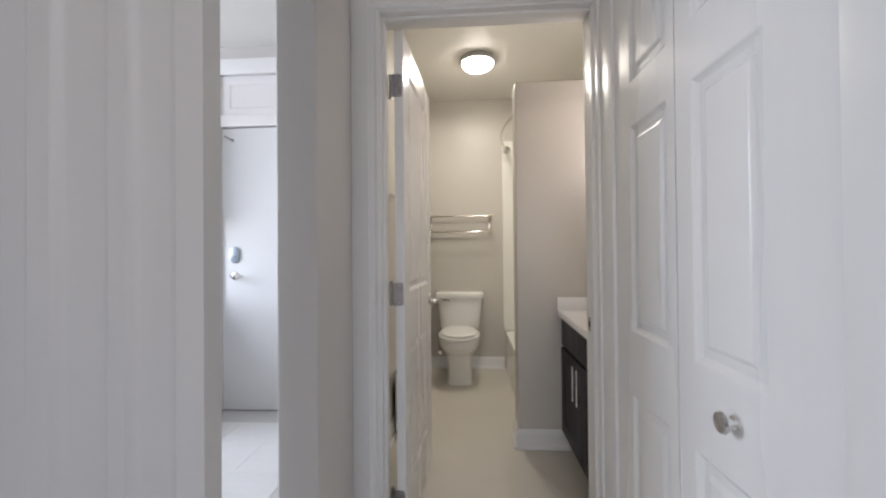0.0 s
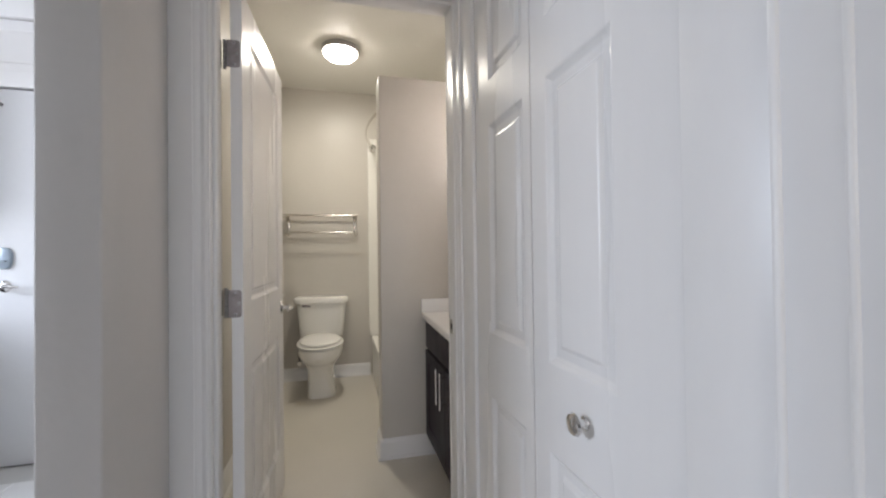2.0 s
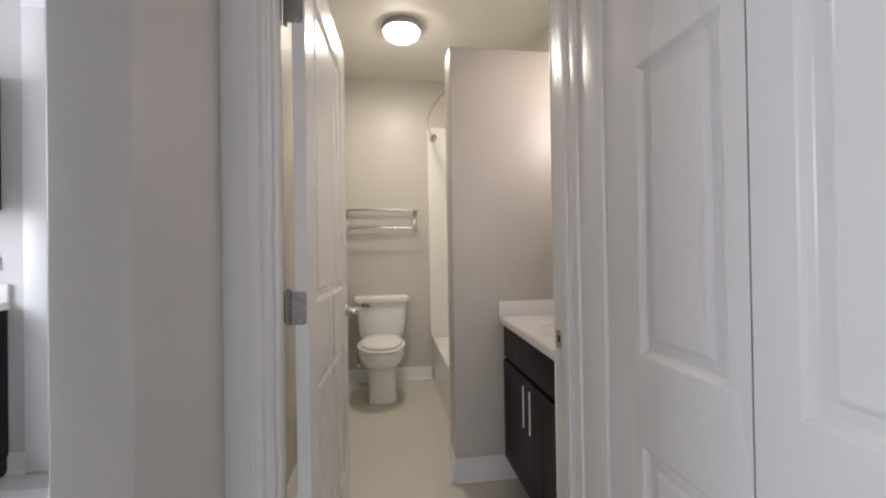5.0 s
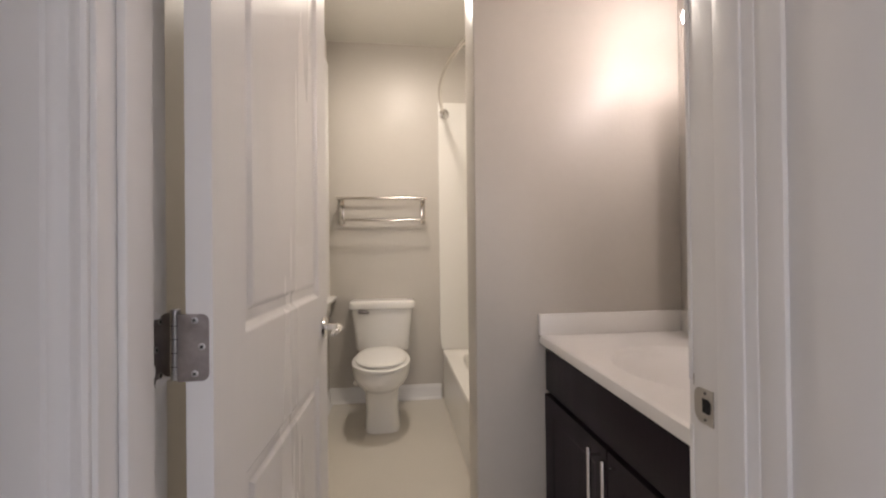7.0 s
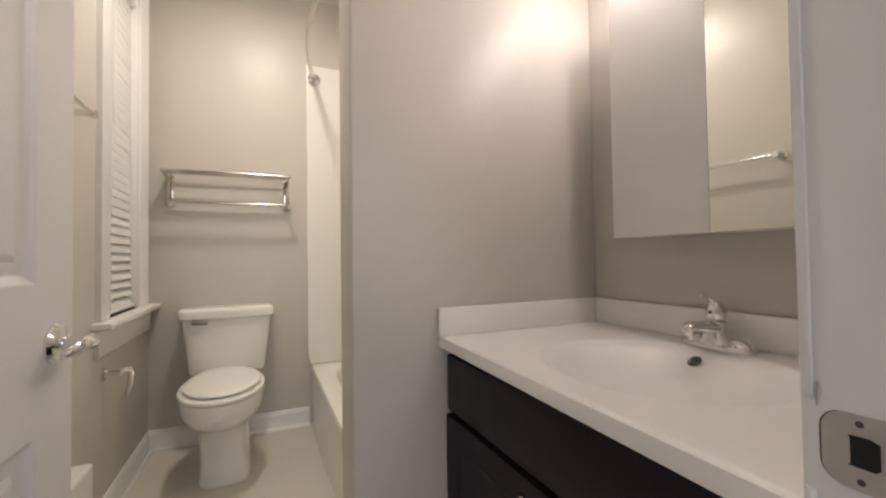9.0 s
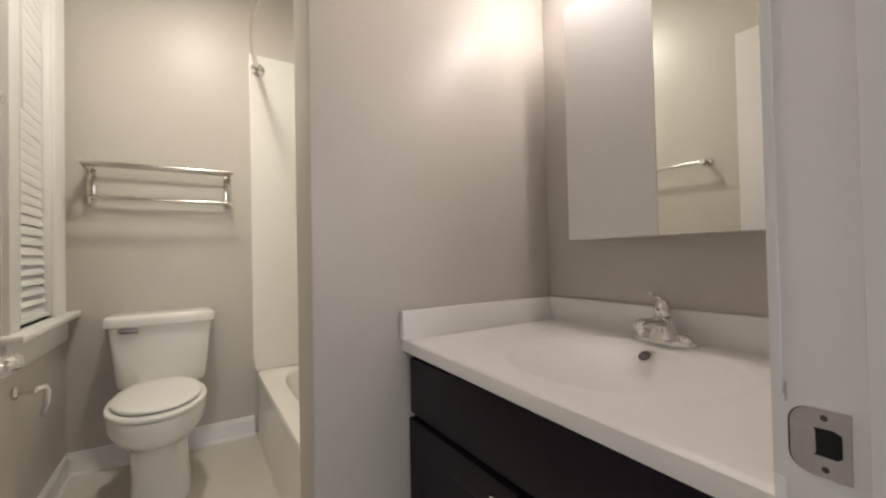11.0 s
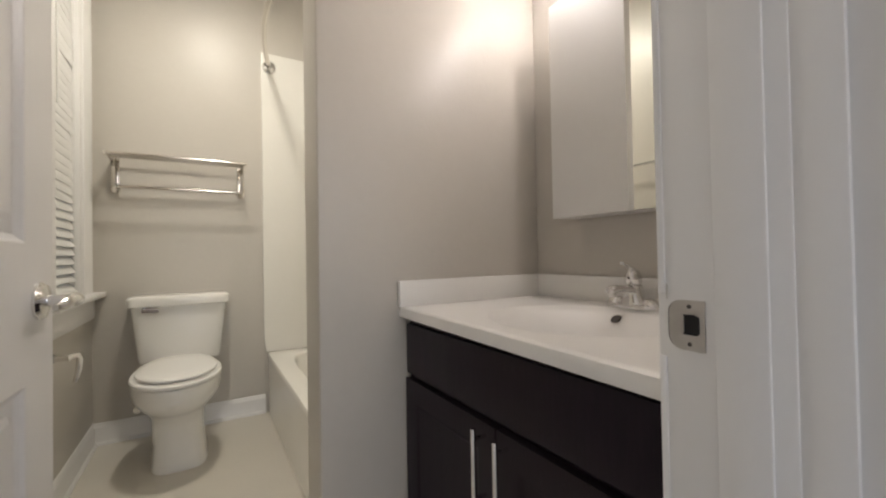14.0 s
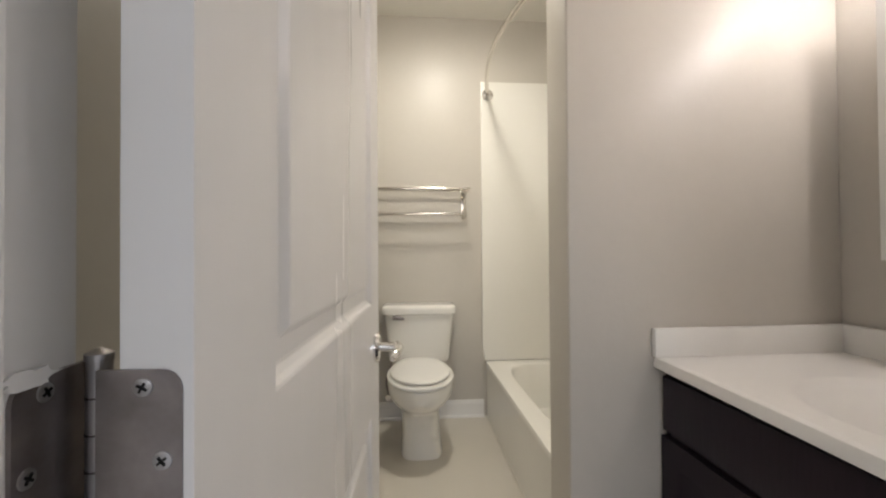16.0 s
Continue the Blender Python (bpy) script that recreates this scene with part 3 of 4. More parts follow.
def tub_ring(i, z, n=48):
    """Ring of the basin: inset i from the tub's sides."""
    cx, cy = (TX0 + TX1) / 2 + 0.01, (TY0 + TY1) / 2
    return [(x - PX, y - PY1, z) for x, y, z in oval(cx, cy, z, (TX1 - TX0) / 2 - i, (TY1 - TY0) / 2 - i, 4.5, n)]


def tub_outer(i, z, n=48):
    return [(x - PX, y - PY1, z) for x, y, z in oval((TX0 + TX1) / 2, (TY0 + TY1) / 2, z, (TX1 - TX0) / 2 - i, (TY1 - TY0) / 2 - i, 40, n)]


part("shell", loft([tub_outer(0.0, 0.0), tub_outer(0.0, TZ - 0.035), tub_outer(-0.004, TZ - 0.030), tub_outer(-0.005, TZ - 0.010), tub_outer(0.0, TZ), tub_outer(0.012, TZ + 0.001), tub_ring(0.075, TZ), tub_ring(0.085, TZ - 0.004),
                    tub_ring(0.095, TZ - 0.02), tub_ring(0.115, TZ - 0.18), tub_ring(0.145, 0.09), tub_ring(0.19, 0.065)]), ACRYLIC, tub)
part("apron_caulk", tube([(TX0 - PX - 0.002, 0.005, 0.003), (TX0 - PX - 0.002, TY1 - PY1 - 0.02, 0.003)], 0.0045, 8), CAULK, tub)
surround = tagged(thing("tub_surround", 0.328, YB, TZ), "glossy white acrylic tub surround panels", "shower surround")


def surround_back():
    """Back panel, its lower corner swept out to the tub's rim."""
    edge = [(0.0, 1.895), (0.0, 0.10), (0.004, 0.05), (0.014, 0.012), (0.020, 0.003)]
    out = [(x, z) for x, z in edge] + [(0.7555, 0.003), (0.7555, 1.895)]
    bm = loft([[(x, -y, z) for x, z in out] for y in (0.0005, 0.016)])
    bmesh.ops.bevel(bm, geom=[e for e in bm.edges if abs(e.verts[0].co.y + 0.016) < 1e-4 and abs(e.verts[1].co.y + 0.016) < 1e-4], offset=0.005, segments=2, affect="EDGES")
    return bm


part("back_panel", surround_back(), ACRYLIC, surround)
part("side_panel", boxes((0.7405, 0.756, -1.47, -0.017, 0.003, 1.895), bev=0.004), ACRYLIC, surround)
part("end_panel", boxes((0.005, 0.7395, -1.489, -1.474, 0.003, 1.795), bev=0.004), ACRYLIC, surround)

rod = tagged(thing("shower_rod", 0.372, YB - 0.017, 2.172), "curved brushed metal shower curtain rod", "shower rod")
rp = []
for k in range(25):
    u = k / 24
    rp.append((-0.110 * math.sin(math.pi * u) + 0.03 * u, -u * (YB - 0.017 - PY1 - 0.001), -0.05 * u))
part("bar", tube(rp, 0.0125, 14), POLISHED, rod)
fl = [(0.0001, 0), (0.039, 0), (0.038, 0.008), (0.026, 0.015), (0.016, 0.024), (0.0001, 0.025)]
part("flange", moved(lathe(fl, 24, "y"), Matrix.Diagonal((1, -1, 1, 1))), CHROME, rod)
part("flange", moved(lathe(fl, 24, "y"), Matrix.Translation((0.03, -(YB - 0.017 - PY1) + 0.0005, -0.05))), CHROME, rod)

# ---- toilet ----
toilet = tagged(thing("toilet", -0.103, YB, 0), "white porcelain two-piece toilet with the lid down", "toilet")
bowl = [oval(0.006, -0.345, 0.0, 0.115, 0.212, 4.0), oval(0.006, -0.345, 0.012, 0.116, 0.213, 4.0), oval(0.005, -0.344, 0.03, 0.112, 0.209, 3.8), oval(0.003, -0.346, 0.12, 0.106, 0.208, 3.4), oval(0, -0.356, 0.20, 0.108, 0.216, 3.0),
        oval(0, -0.372, 0.25, 0.113, 0.228, 2.7), oval(0, -0.402, 0.285, 0.136, 0.256, 2.3, egg=0.03), oval(0, -0.430, 0.318, 0.160, 0.281, 2.2, egg=0.05), oval(0, -0.446, 0.355, 0.177, 0.293, 2.2, egg=0.06), oval(0, -0.447, 0.385, 0.180, 0.293, 2.2, egg=0.06),
        oval(0, -0.447, 0.405, 0.180, 0.291, 2.2, egg=0.06), oval(0, -0.447, 0.414, 0.177, 0.288, 2.2, egg=0.06), oval(0, -0.447, 0.417, 0.170, 0.281, 2.2, egg=0.06)]
part("bowl", loft(bowl), CHINA, toilet)
part("deck", loft([oval(0, -0.15, z, rx, ry, 5) for z, rx, ry in ((0.30, 0.10, 0.09), (0.36, 0.135, 0.115), (0.412, 0.145, 0.120), (0.420, 0.140, 0.115))]), CHINA, toilet)
part("seat", loft([oval(0, -0.462, z, rx, ry, 2.25, egg=0.07) for z, rx, ry in ((0.419, 0.176, 0.268), (0.421, 0.182, 0.277), (0.431, 0.184, 0.279), (0.437, 0.181, 0.275), (0.438, 0.172, 0.266))]), SEAT, toilet)
part("lid", loft([oval(0, -0.455, z, rx, ry, 2.25, egg=0.07) for z, rx, ry in ((0.4385, 0.120, 0.200), (0.4435, 0.124, 0.205), (0.4440, 0.158, 0.248), (0.4465, 0.163, 0.254), (0.4535, 0.163, 0.254), (0.4585, 0.156, 0.247), (0.4610, 0.132, 0.220), (0.4620, 0.07, 0.13))]), SEAT, toilet)
for sx in (-0.075, 0.075):
    part("seat_hinge", boxes((sx - 0.022, sx + 0.022, -0.232, -0.200, 0.4205, 0.452), bev=0.005), SEAT, toilet)
tank = part("tank", loft([oval(0, -0.117, z, rx, ry, 6.5, 48) for z, rx, ry in ((0.423, 0.165, 0.070), (0.427, 0.180, 0.083), (0.445, 0.187, 0.089), (0.60, 0.203, 0.095), (0.720, 0.216, 0.099))]), CHINA, toilet)
part("tank_lid", loft([oval(0, -0.119, z, rx, ry, 7, 48) for z, rx, ry in ((0.7205, 0.224, 0.106), (0.726, 0.231, 0.113), (0.752, 0.233, 0.115), (0.766, 0.230, 0.112), (0.774, 0.222, 0.104), (0.777, 0.205, 0.088), (0.778, 0.15, 0.05))]), CHINA, toilet)
fh = part("flush_lever", moved(lathe([(0.0001, 0), (0.014, 0), (0.013, 0.007), (0.0001, 0.009)], 18, "y"), Matrix.Translation((-0.157, -0.210, 0.706)) @ Matrix.Diagonal((1, -1, 1, 1))), CHROME, toilet, "chrome flush lever")
part("lever", tube([(-0.160, -0.222, 0.706), (-0.135, -0.227, 0.705), (-0.092, -0.225, 0.700)], [0.012, 0.011, 0.008], 10), NICKEL, fh)
valve = part("water_valve", tube([(-0.20, -0.003, 0.17), (-0.20, -0.06, 0.17)], 0.011, 12), CHROME, toilet, "chrome water shut-off valve")
part("valve_knob", tube([(-0.20, -0.06, 0.17), (-0.20, -0.085, 0.17)], 0.018, 12), CHROME, valve)
part("supply_hose", tube([(-0.20, -0.05, 0.18), (-0.215, -0.06, 0.26), (-0.19, -0.09, 0.36), (-0.165, -0.10, 0.43)], 0.006, 8), NICKEL, valve)

# ---- towel shelf ----
shelf = tagged(thing("towel_shelf", -0.098, YB, 1.350), "chrome hotel towel shelf with a lower bar", "towel rack")
for sx in (-1, 1):
    x = sx * 0.302
    br = part("bracket", loft([[(x + sx * dx, y, z) for y, z in ((-0.001, -0.022), (-0.001, 0.014), (-0.030, 0.022), (-0.046, 0.118), (-0.040, 0.150), (-0.030, 0.163), (-0.004, 0.172), (-0.004, 0.180), (-0.215, 0.160), (-0.219, 0.152), (-0.215, 0.144), (-0.085, 0.128), (-0.062, 0.110), (-0.047, 0.012), (-0.040, -0.006), (-0.020, -0.022))] for dx in (-0.006, 0.006)]), POLISHED, shelf)
    part("wall_rose", moved(lathe([(0.0001, 0), (0.023, 0), (0.022, 0.007), (0.013, 0.013), (0.0001, 0.014)], 20, "y"), Matrix.Translation((x, -0.0078, 0)) @ Matrix.Diagonal((1, -1, 1, 1))), POLISHED, br)
    part("wall_plate", boxes((x - 0.019, x + 0.019, -0.0075, -0.0005, -0.016, 0.166), bev=0.0035), POLISHED, br)
    part("end_cap", tube([(x + sx * 0.002, -0.212, 0.152), (x + sx * 0.017, -0.212, 0.152)], [0.0125, 0.010], 14), POLISHED, br)
for y, z, r in ((-0.045, 0.168, 0.0062), (-0.10, 0.163, 0.0062), (-0.155, 0.158, 0.0062), (-0.212, 0.152, 0.0090)):
    part("shelf_bar", tube([(-0.302, y, z), (0.302, y, z)], r, 12), POLISHED, shelf)
part("towel_bar", tube([(-0.302, -0.040, 0.010), (0.302, -0.040, 0.010)], 0.0075, 12), POLISHED, shelf)

# ---- window with blind ----
window = tagged(thing("window_1", XL, 0, 0), "white framed bathroom window with a lowered blind", "window", kind="structure")
part("window_stool", boxes((-0.10, 0.062, WY0 - 0.155, YB - 0.004, 0.775, 0.80), bev=0.006), TRIM, window, "white painted window stool")
part("apron", sweep([(0, 0), (0.010, 0), (0.016, 0.010), (0.016, 0.100), (0.010, 0.110), (0, 0.110)], (0, WY0 - 0.13, 0.664), (0, YB - 0.03, 0.664), (1, 0, 0), (0, 0, 1)), TRIM, window)
WC = [(0, 0), (0.011, 0), (0.015, 0.010), (0.015, 0.085), (0.020, 0.095), (0.020, 0.120), (0, 0.122)]
part("casing", sweep(WC, (0, WY0, 0.801), (0, WY0, WZ1 + 0.12), (1, 0, 0), (0, -1, 0)), TRIM, window)
part("casing", sweep(WC, (0, WY1, 0.801), (0, WY1, WZ1 + 0.12), (1, 0, 0), (0, 1, 0)), TRIM, window)
part("casing", sweep(WC, (0.002, WY0 - 0.125, WZ1), (0.002, WY1 + 0.125, WZ1), (1, 0, 0), (0, 0, 1)), TRIM, window)
sash = part("window_frame", boxes((-0.10, -0.07, WY0, WY0 + 0.045, 0.80, WZ1), (-0.10, -0.07, WY1 - 0.045, WY1, 0.80, WZ1), (-0.10, -0.07, WY0 + 0.045, WY1 - 0.045, 0.80, 0.86), (-0.10, -0.07, WY0 + 0.045, WY1 - 0.045, WZ1 - 0.05, WZ1), (-0.10, -0.07, WY0 + 0.045, WY1 - 0.045, 1.56, 1.60)), TRIM, window)
for z0, z1 in ((0.86, 1.56), (1.60, WZ1 - 0.05)):
    pane = part("pane", boxes((-0.088, -0.084, WY0 + 0.044, WY1 - 0.044, z0 - 0.002, z1 + 0.002)), GLASS, sash)
    pane.visible_shadow = False
part("jamb_lining", boxes((-0.069, -0.001, WY0 - 0.0005, WY0 + 0.008, 0.801, WZ1), bev=0.001), TRIM, window)
part("jamb_lining", boxes((-0.069, -0.001, WY1 - 0.008, WY1 + 0.0005, 0.801, WZ1), bev=0.001), TRIM, window)
blind = tagged(thing("window_blind", XL - 0.032, (WY0 + WY1) / 2, WZ1 - 0.002), "white faux-wood venetian blind, slats partly open", "blind")
BW = (WY1 - WY0) / 2 - 0.014
part("head_rail", boxes((-0.028, 0.028, -BW, BW, -0.05, 0), bev=0.004), BLIND, blind)
part("bottom_rail", boxes((-0.024, 0.024, -BW, BW, -1.550, -1.532), bev=0.004), BLIND, blind)


def slat_mesh():
    bm = bmesh.new()
    rows = []
    for y in (-BW, BW):
        rows.append([(x, y, 0.0035 * (1 - (x / 0.025) ** 2) + s) for s, xs in ((0.0014, (-0.025, -0.012, 0, 0.012, 0.025)), (-0.0014, (0.025, 0.012, 0, -0.012, -0.025))) for x in xs])
    return mesh_of("slat", loft(rows, bm=bm), BLIND)


SLAT = slat_mesh()
n_slats = 36
for k in range(n_slats):
    s = new("slat", SLAT)
    s.parent = blind
    u = k / (n_slats - 1)
    s.matrix_local = pose(0, 0, -0.075 - u * 1.435, random.uniform(-0.4, 0.4), (85 if u < 0.62 else 85 - 85 * (u - 0.62)) + random.uniform(-2, 2), random.uniform(-0.4, 0.4))
for y in (-BW * 0.7, BW * 0.7):
    part("ladder_cord", tube([(0.026, y, -0.04), (0.026, y, -1.54)], 0.0012, 6), BLIND, blind)
part("tilt_wand", tube([(0.034, -BW + 0.05, -0.03), (0.036, -BW + 0.05, -0.75)], 0.004, 8), PLASTIC, blind)

# ---- vanity ----
VX, VY0, VY1 = 0.545, 1.552, PY0 - 0.002
vanity = tagged(thing("vanity_cabinet", VX, VY1, 0), "dark espresso wooden vanity cabinet with two doors", "cabinet")
part("side_panel", boxes((0.004, XR - 0.002 - VX, -0.018, 0, 0.0995, 0.781), bev=0.001), ESPRESSO, vanity)
part("side_panel", boxes((0.004, XR - 0.002 - VX, VY0 - VY1, VY0 - VY1 + 0.018, 0.0995, 0.781), bev=0.001), ESPRESSO, vanity)
part("top_rail", boxes((0.004, 0.020, VY0 - VY1 + 0.0185, -0.0185, 0.56, 0.781), bev=0.001), ESPRESSO, vanity)
part("bottom_rail", boxes((0.004, 0.020, VY0 - VY1 + 0.0185, -0.0185, 0.0995, 0.14), bev=0.001), ESPRESSO, vanity)
part("bottom_panel", boxes((0.0205, XR - 0.004 - VX, VY0 - VY1 + 0.0185, -0.0185, 0.10, 0.116)), ESPRESSO, vanity)
# set-back board coloured near-black for the shade under the doors
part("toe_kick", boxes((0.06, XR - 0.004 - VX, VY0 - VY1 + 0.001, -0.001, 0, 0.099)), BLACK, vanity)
VW = VY1 - VY0
part("false_drawer", moved(boxes((0, VW - 0.020, 0, 0.019, 0, 0.146), bev=0.0025), Matrix.Translation((-0.014, -0.012, 0.615)) @ pose(0, 0, 0, 0, 0, -90)), ESPRESSO, vanity)
for i in range(2):
    dw = (0.430, VW - 0.016 - 0.004 - 0.430)[i]
    far = (-0.008, -0.442)[i]
    d = part("cabinet_door", moved(shaker_front(dw, 0.487), Matrix.Translation((-0.016, far, 0.112)) @ pose(0, 0, 0, 0, 0, -90)), ESPRESSO, vanity)
    hy = far - dw + 0.034 if i == 0 else far - 0.036
    hb = part("handle", tube([(-0.048, hy, 0.425), (-0.048, hy, 0.595)], 0.0058, 12), CHROME, d, "brushed nickel bar handle")
    for hz in (0.447, 0.573):
        part("post", tube([(-0.016, hy, hz), (-0.048, hy, hz)], 0.0045, 10), CHROME, hb)

top = tagged(thing("washbasin_worktop", VX, VY1, 0.7685), "white cultured marble vanity top with a moulded oval basin", "worktop")
TX, TY = -0.038, -(VY1 - VY0)
BCX, BCY, BRX, BRY = 0.785 - VX, 1.928 - VY1, 0.205, 0.228


def vanity_slab():
    bm = bmesh.new()
    nx, ny = 108, 132
    x1 = XR - 0.0015 - VX
    rows = []
    for i in range(nx + 1):
        row = []
        for j in range(ny + 1):
            front = TX + 0.006 - 0.026 * (1 - j / ny)
            x, y = front + (x1 - front) * i / nx, TY + (0 - TY) * j / ny
            r = math.sqrt(((x - BCX) / BRX) ** 2 + ((y - BCY) / BRY) ** 2)
            z = 0.042
            # a soft lip round the bowl, then the bowl itself
            bowl_z = 0.085 * (1 - min(1.0, r) ** 2.4)
            soft = 0.006 * math.exp(-((r - 1.0) / 0.035) ** 2)
            z -= bowl_z + soft * min(1.0, r)
            edge = x - front
            if edge < 0.016:
                z -= 0.016 - math.sqrt(max(0.0, 0.016 ** 2 - (0.016 - edge) ** 2))
            row.append(bm.verts.new((x, y, z)))
        rows.append(row)
    for i in range(nx):
        for j in range(ny):
            bm.faces.new((rows[i][j], rows[i + 1][j], rows[i + 1][j + 1], rows[i][j + 1]))
    rim = [rows[i][0] for i in range(nx + 1)] + [rows[nx][j] for j in range(1, ny + 1)] + [rows[i][ny] for i in range(nx - 1, -1, -1)] + [rows[0][j] for j in range(ny - 1, 0, -1)]
    low = [bm.verts.new((v.co.x, v.co.y, 0.013)) for v in rim]
    n = len(rim)
    for k in range(n):
        bm.faces.new((rim[k], low[k], low[(k + 1) % n], rim[(k + 1) % n]))
    return bm


part("slab", vanity_slab(), MARBLE, top)
part("side_splash", boxes((TX + 0.001, XR - 0.022 - VX, -0.020, -0.0005, 0.0415, 0.120), bev=0.004), MARBLE, top)
part("back_splash", boxes((XR - 0.0215 - VX, XR - 0.002 - VX, TY + 0.001, -0.0005, 0.0415, 0.120), bev=0.004), MARBLE, top)
part("overflow", moved(lathe([(0.0001, 0), (0.013, 0), (0.015, 0.002), (0.011, 0.004), (0.0001, 0.001)], 20), Matrix.Translation((0.9565 - VX, 1.969 - VY1, 0.0150)) @ pose(0, 0, 0, 0, -38, 0)), STEEL, top, "dark overflow hole with a metal ring")
part("drain", moved(lathe([(0.0001, 0), (0.022, 0), (0.020, 0.004), (0.0001, 0.003)], 24), Matrix.Translation((BCX, BCY, -0.046))), CHROME, top)

faucet = tagged(thing("faucet", 1.016, 1.956, 0.811), "chrome single-lever centreset basin faucet", "faucet")
part("base", loft([oval(0, 0, z, rx, ry, 2.4) for z, rx, ry in ((0, 0.028, 0.081), (0.006, 0.0285, 0.0815), (0.011, 0.026, 0.079), (0.013, 0.020, 0.070))]), CHROME, faucet)
for sy in (-1, 1):
    part("end_cap", loft([oval(0, sy * cy, z, rx, ry, 2.2, 28) for cy, z, rx, ry in ((0.056, 0.0115, 0.024, 0.023), (0.054, 0.019, 0.022, 0.021), (0.049, 0.026, 0.017, 0.016), (0.045, 0.029, 0.009, 0.008))]), CHROME, faucet)
part("body", loft([oval(0, 0, z, rx, ry, 2.3) for z, rx, ry in ((0.011, 0.026, 0.040), (0.026, 0.023, 0.031), (0.040, 0.0215, 0.025), (0.060, 0.021, 0.0225), (0.064, 0.016, 0.017))]), CHROME, faucet)
part("spout", loft([[(x, ry * math.cos(k * math.tau / 20), z + rz * math.sin(k * math.tau / 20)) for k in range(20)] for x, z, ry, rz in ((0.0, 0.046, 0.020, 0.013), (-0.035, 0.051, 0.0175, 0.0115), (-0.070, 0.055, 0.0155, 0.0105), (-0.092, 0.055, 0.0150, 0.0105), (-0.104, 0.052, 0.012, 0.009), (-0.108, 0.051, 0.006, 0.005))]), CHROME, faucet)
part("aerator", tube([(-0.092, 0, 0.047), (-0.092, 0, 0.036)], 0.010, 14), CHROME, faucet)
hd = part("handle", loft([oval(dx, 0, z, r, r * 0.95, 2.0) for z, r, dx in ((0.065, 0.019, 0), (0.072, 0.022, 0), (0.088, 0.021, 0), (0.100, 0.016, -0.002), (0.107, 0.008, -0.004))]), CHROME, faucet)
part("lever", loft([[(x, w * math.cos(k * math.tau / 14), z + 0.0045 * math.sin(k * math.tau / 14)) for k in range(14)] for x, z, w in ((0.008, 0.098, 0.011), (-0.014, 0.108, 0.010), (-0.036, 0.118, 0.009), (-0.050, 0.123, 0.006))]), CHROME, hd)
part("index_dot", moved(lathe([(0.0001, 0), (0.004, 0), (0.0035, 0.0012), (0.0001, 0.0014)], 12, "x"), Matrix.Translation((-0.0212, 0, 0.082)) @ Matrix.Diagonal((-1, 1, 1, 1))), STEEL, hd)

# ---- mirror cabinet and its light ----
MX, MY1, MZ0, MZ1 = 0.975, 2.207, 1.073, 1.757
cabinet = tagged(thing("medicine_cabinet", MX, MY1, MZ0), "mirrored wall medicine cabinet with a white body", "medicine cabinet")
part("body", boxes((0.006, XR - 0.001 - MX, -0.532, -0.001, 0.001, MZ1 - MZ0 - 0.001), bev=0.002), PLASTIC, cabinet)
part("side_panel", boxes((0, 0.0055, -0.268, 0, 0, MZ1 - MZ0), bev=0.0012), SATIN, cabinet, "plain satin white panel")
part("mirror_door", boxes((0, 0.005, -0.533, -0.2695, 0, MZ1 - MZ0)), MIRROR, cabinet, "mirror glass door", smooth=False)

vlight = tagged(thing("vanity_light", XR - 0.001, 1.940, 1.876), "lit chrome vanity light with bare globe bulbs above the mirror", "wall light")
part("back_plate", boxes((-0.022, 0, -0.250, 0.250, -0.050, 0.050), bev=0.008), CHROME, vlight)
for yy in (-0.205, 0.0, 0.205):
    arm = part("arm", tube([(-0.020, yy, 0.004), (-0.050, yy, 0.003), (-0.070, yy, 0)], 0.009, 14), CHROME, vlight)
    part("socket", moved(lathe([(0.0001, 0), (0.016, 0.002), (0.024, 0.014), (0.024, 0.030), (0.0001, 0.030)], 20, "x"), Matrix.Translation((-0.064, yy, 0)) @ Matrix.Diagonal((-1, 1, 1, 1))), CHROME, arm)
    prof = [(0.014, 0.0)] + [(0.034 * math.sin(a), 0.040 - 0.034 * math.cos(a)) for a in [math.pi * k / 14 for k in range(2, 14)]] + [(0.0001, 0.074)]
    part("bulb", moved(lathe(prof, 20, "x"), Matrix.Translation((-0.092, yy, 0)) @ Matrix.Diagonal((-1, 1, 1, 1))), GLOW_VANITY, arm, "lit frosted globe bulb")

ceiling_lamp = tagged(thing("ceiling_light", 0.074, 3.185, H), "lit flush ceiling light with a frosted glass dome", "ceiling light")
part("rim", lathe([(0.0001, -0.001), (0.132, -0.001), (0.137, -0.010), (0.137, -0.036), (0.131, -0.043), (0.1255, -0.043), (0.1255, -0.034), (0.0001, -0.034)], 40), BARREL, ceiling_lamp, "brushed nickel rim")
part("glass_dome", lathe([(0.120, -0.0345), (0.124, -0.042), (0.117, -0.059), (0.094, -0.079), (0.060, -0.093), (0.028, -0.099), (0.0001, -0.101)], 40), GLOW_CEILING, ceiling_lamp, "lit frosted glass dome")

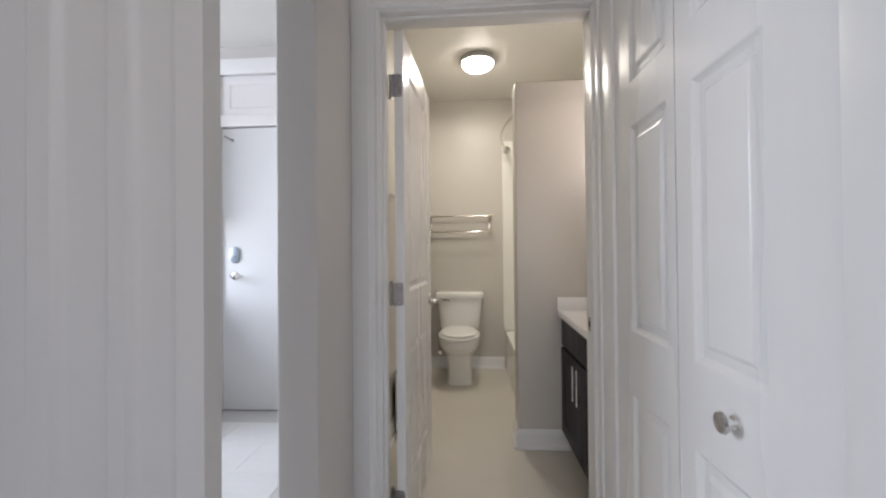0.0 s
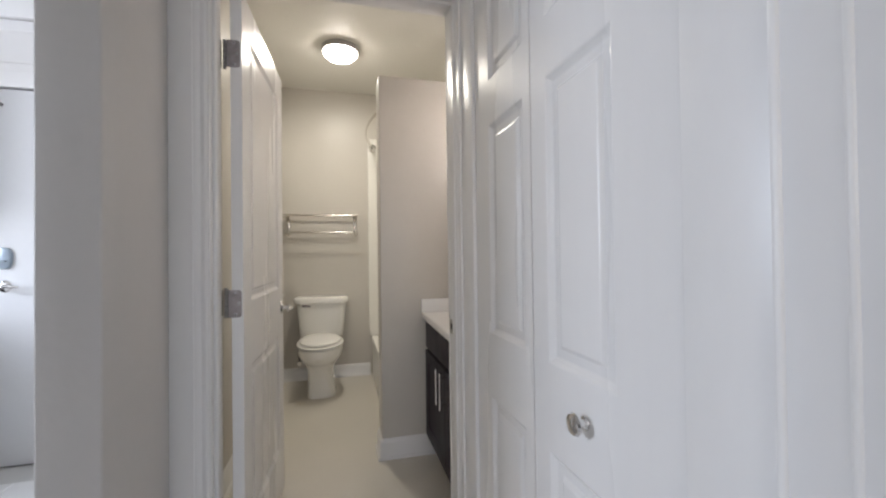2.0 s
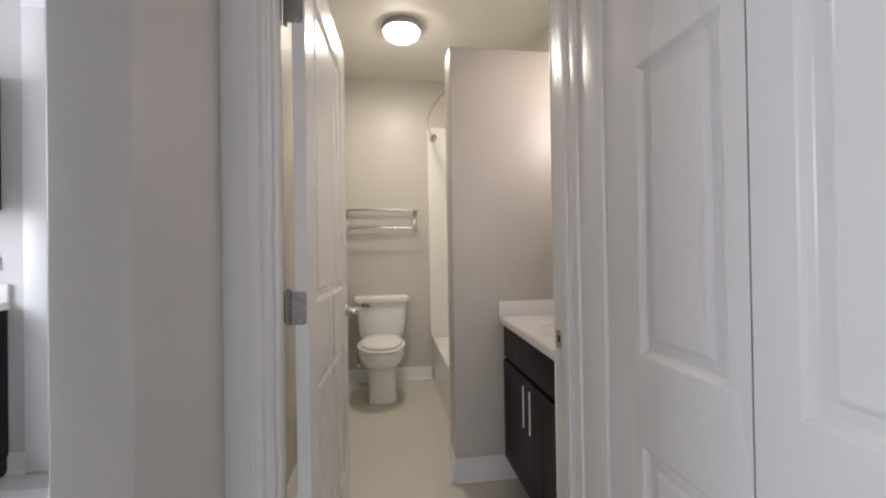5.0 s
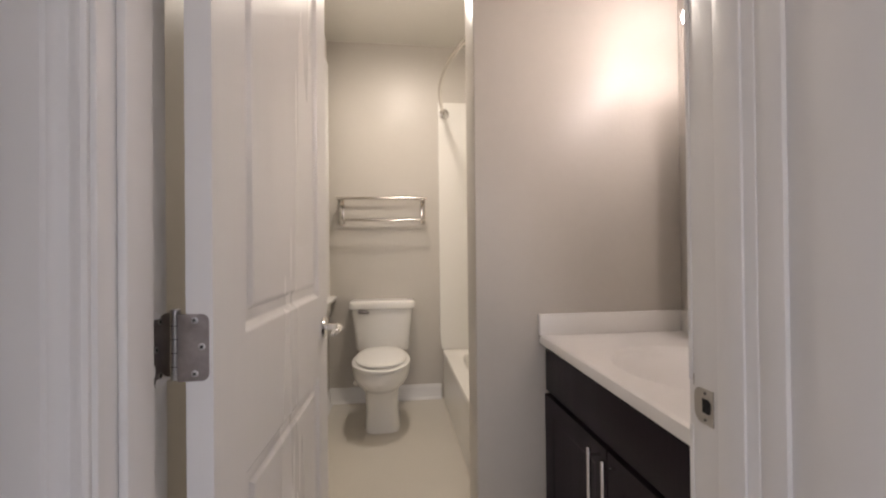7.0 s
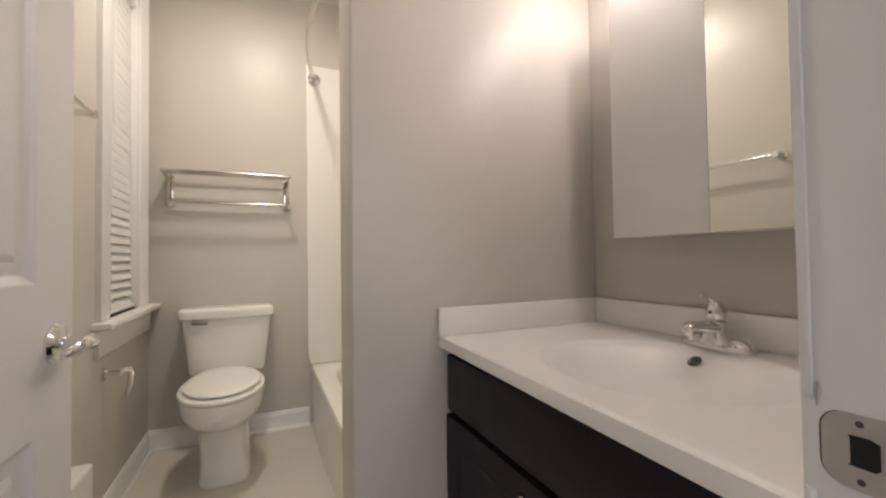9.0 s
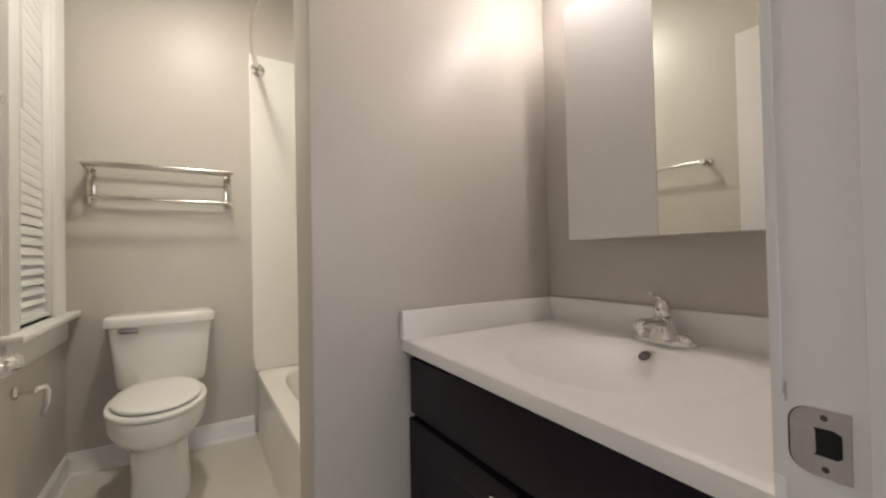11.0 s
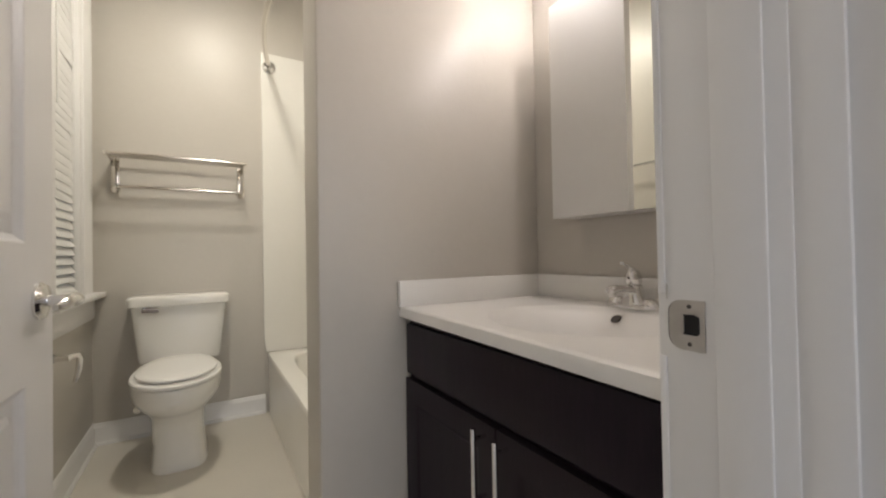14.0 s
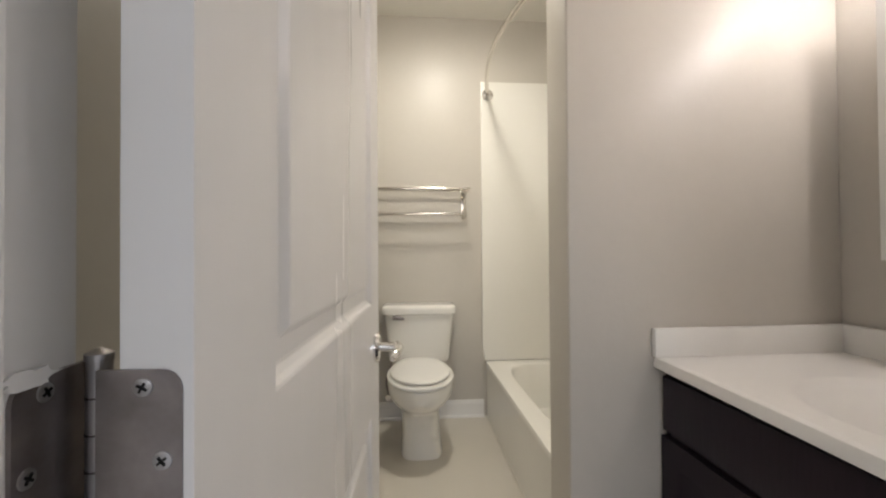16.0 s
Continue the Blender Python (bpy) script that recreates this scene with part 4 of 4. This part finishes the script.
# ---- wall fittings ----
bar = tagged(thing("towel_bar", XL, 3.035, 1.515), "chrome towel bar on the wall", "towel bar")
part("bar", tube([(0.062, 0, 0), (0.062, -0.53, 0)], 0.0085, 12), CHROME, bar)
for yy in (0, -0.53):
    pb = part("post", moved(lathe([(0.0001, 0), (0.024, 0), (0.023, 0.007), (0.012, 0.014), (0.011, 0.05), (0.015, 0.056), (0.015, 0.072), (0.0001, 0.074)], 20, "x"), Matrix.Translation((0.0005, yy, 0))), CHROME, bar)
paper = tagged(thing("toilet_paper_holder", XL, 3.362, 0.590), "empty chrome toilet paper holder", "toilet paper holder")
part("post", lathe([(0.0001, 0.0005), (0.024, 0.0005), (0.023, 0.008), (0.011, 0.015), (0.010, 0.05), (0.014, 0.058), (0.0001, 0.066)], 20, "x"), CHROME, paper)
part("arm", tube([(0.050, 0, 0), (0.068, 0.015, 0.004), (0.074, 0.034, 0.002), (0.078, 0.046, -0.016), (0.075, 0.044, -0.058), (0.066, 0.034, -0.104)], [0.010, 0.011, 0.011, 0.011, 0.0105, 0.008], 12), CHROME, paper)

# ---- floor tiles of hall and kitchen ----
rest = bmesh.new()
for i in range(-6, 2):
    for j in range(-10, 10):
        x, y = -0.35 + TILE_X * i + (0.305 if j % 2 else 0.0), 1.14 - TILE_Y * 2 + TILE_Y * j
        limit = XL - 0.125 if y + TILE_Y > 1.456 else 0.465
        if x < -3.39 or x + TILE_X > limit or y < -2.75 or y + TILE_Y > EY - 0.001:
            continue
        if -2.9 < x < -0.4 and y > 0.5:
            t = new("tile", FLOOR_TILE)
            t.parent = hall_floor
            t.matrix_local = pose(x, y, 0.0, random.uniform(-0.05, 0.05), random.uniform(-0.05, 0.05), 0)
        else:
            add_box(rest, x, x + TILE_X - 0.003, y, y + TILE_Y - 0.003, -0.006, 0.0)
more = part("more_tiles", rest, TILE, hall_floor)
tagged(more, "pale floor tiles", kind="stuff")

radiator = tagged(thing("wall_radiator", XL + 0.014, 2.76, 0.0), "low white enamelled wall radiator beside the window", "radiator")
part("casing", add_box(bmesh.new(), 0.004, 0.062, -0.26, 0.26, 0.03, 0.388, bev=0.012, seg=3), PLASTIC, radiator)
for yy in (-0.20, 0.20):
    part("foot", boxes((0.006, 0.056, yy - 0.015, yy + 0.015, 0.0, 0.032), bev=0.002), PLASTIC, radiator)
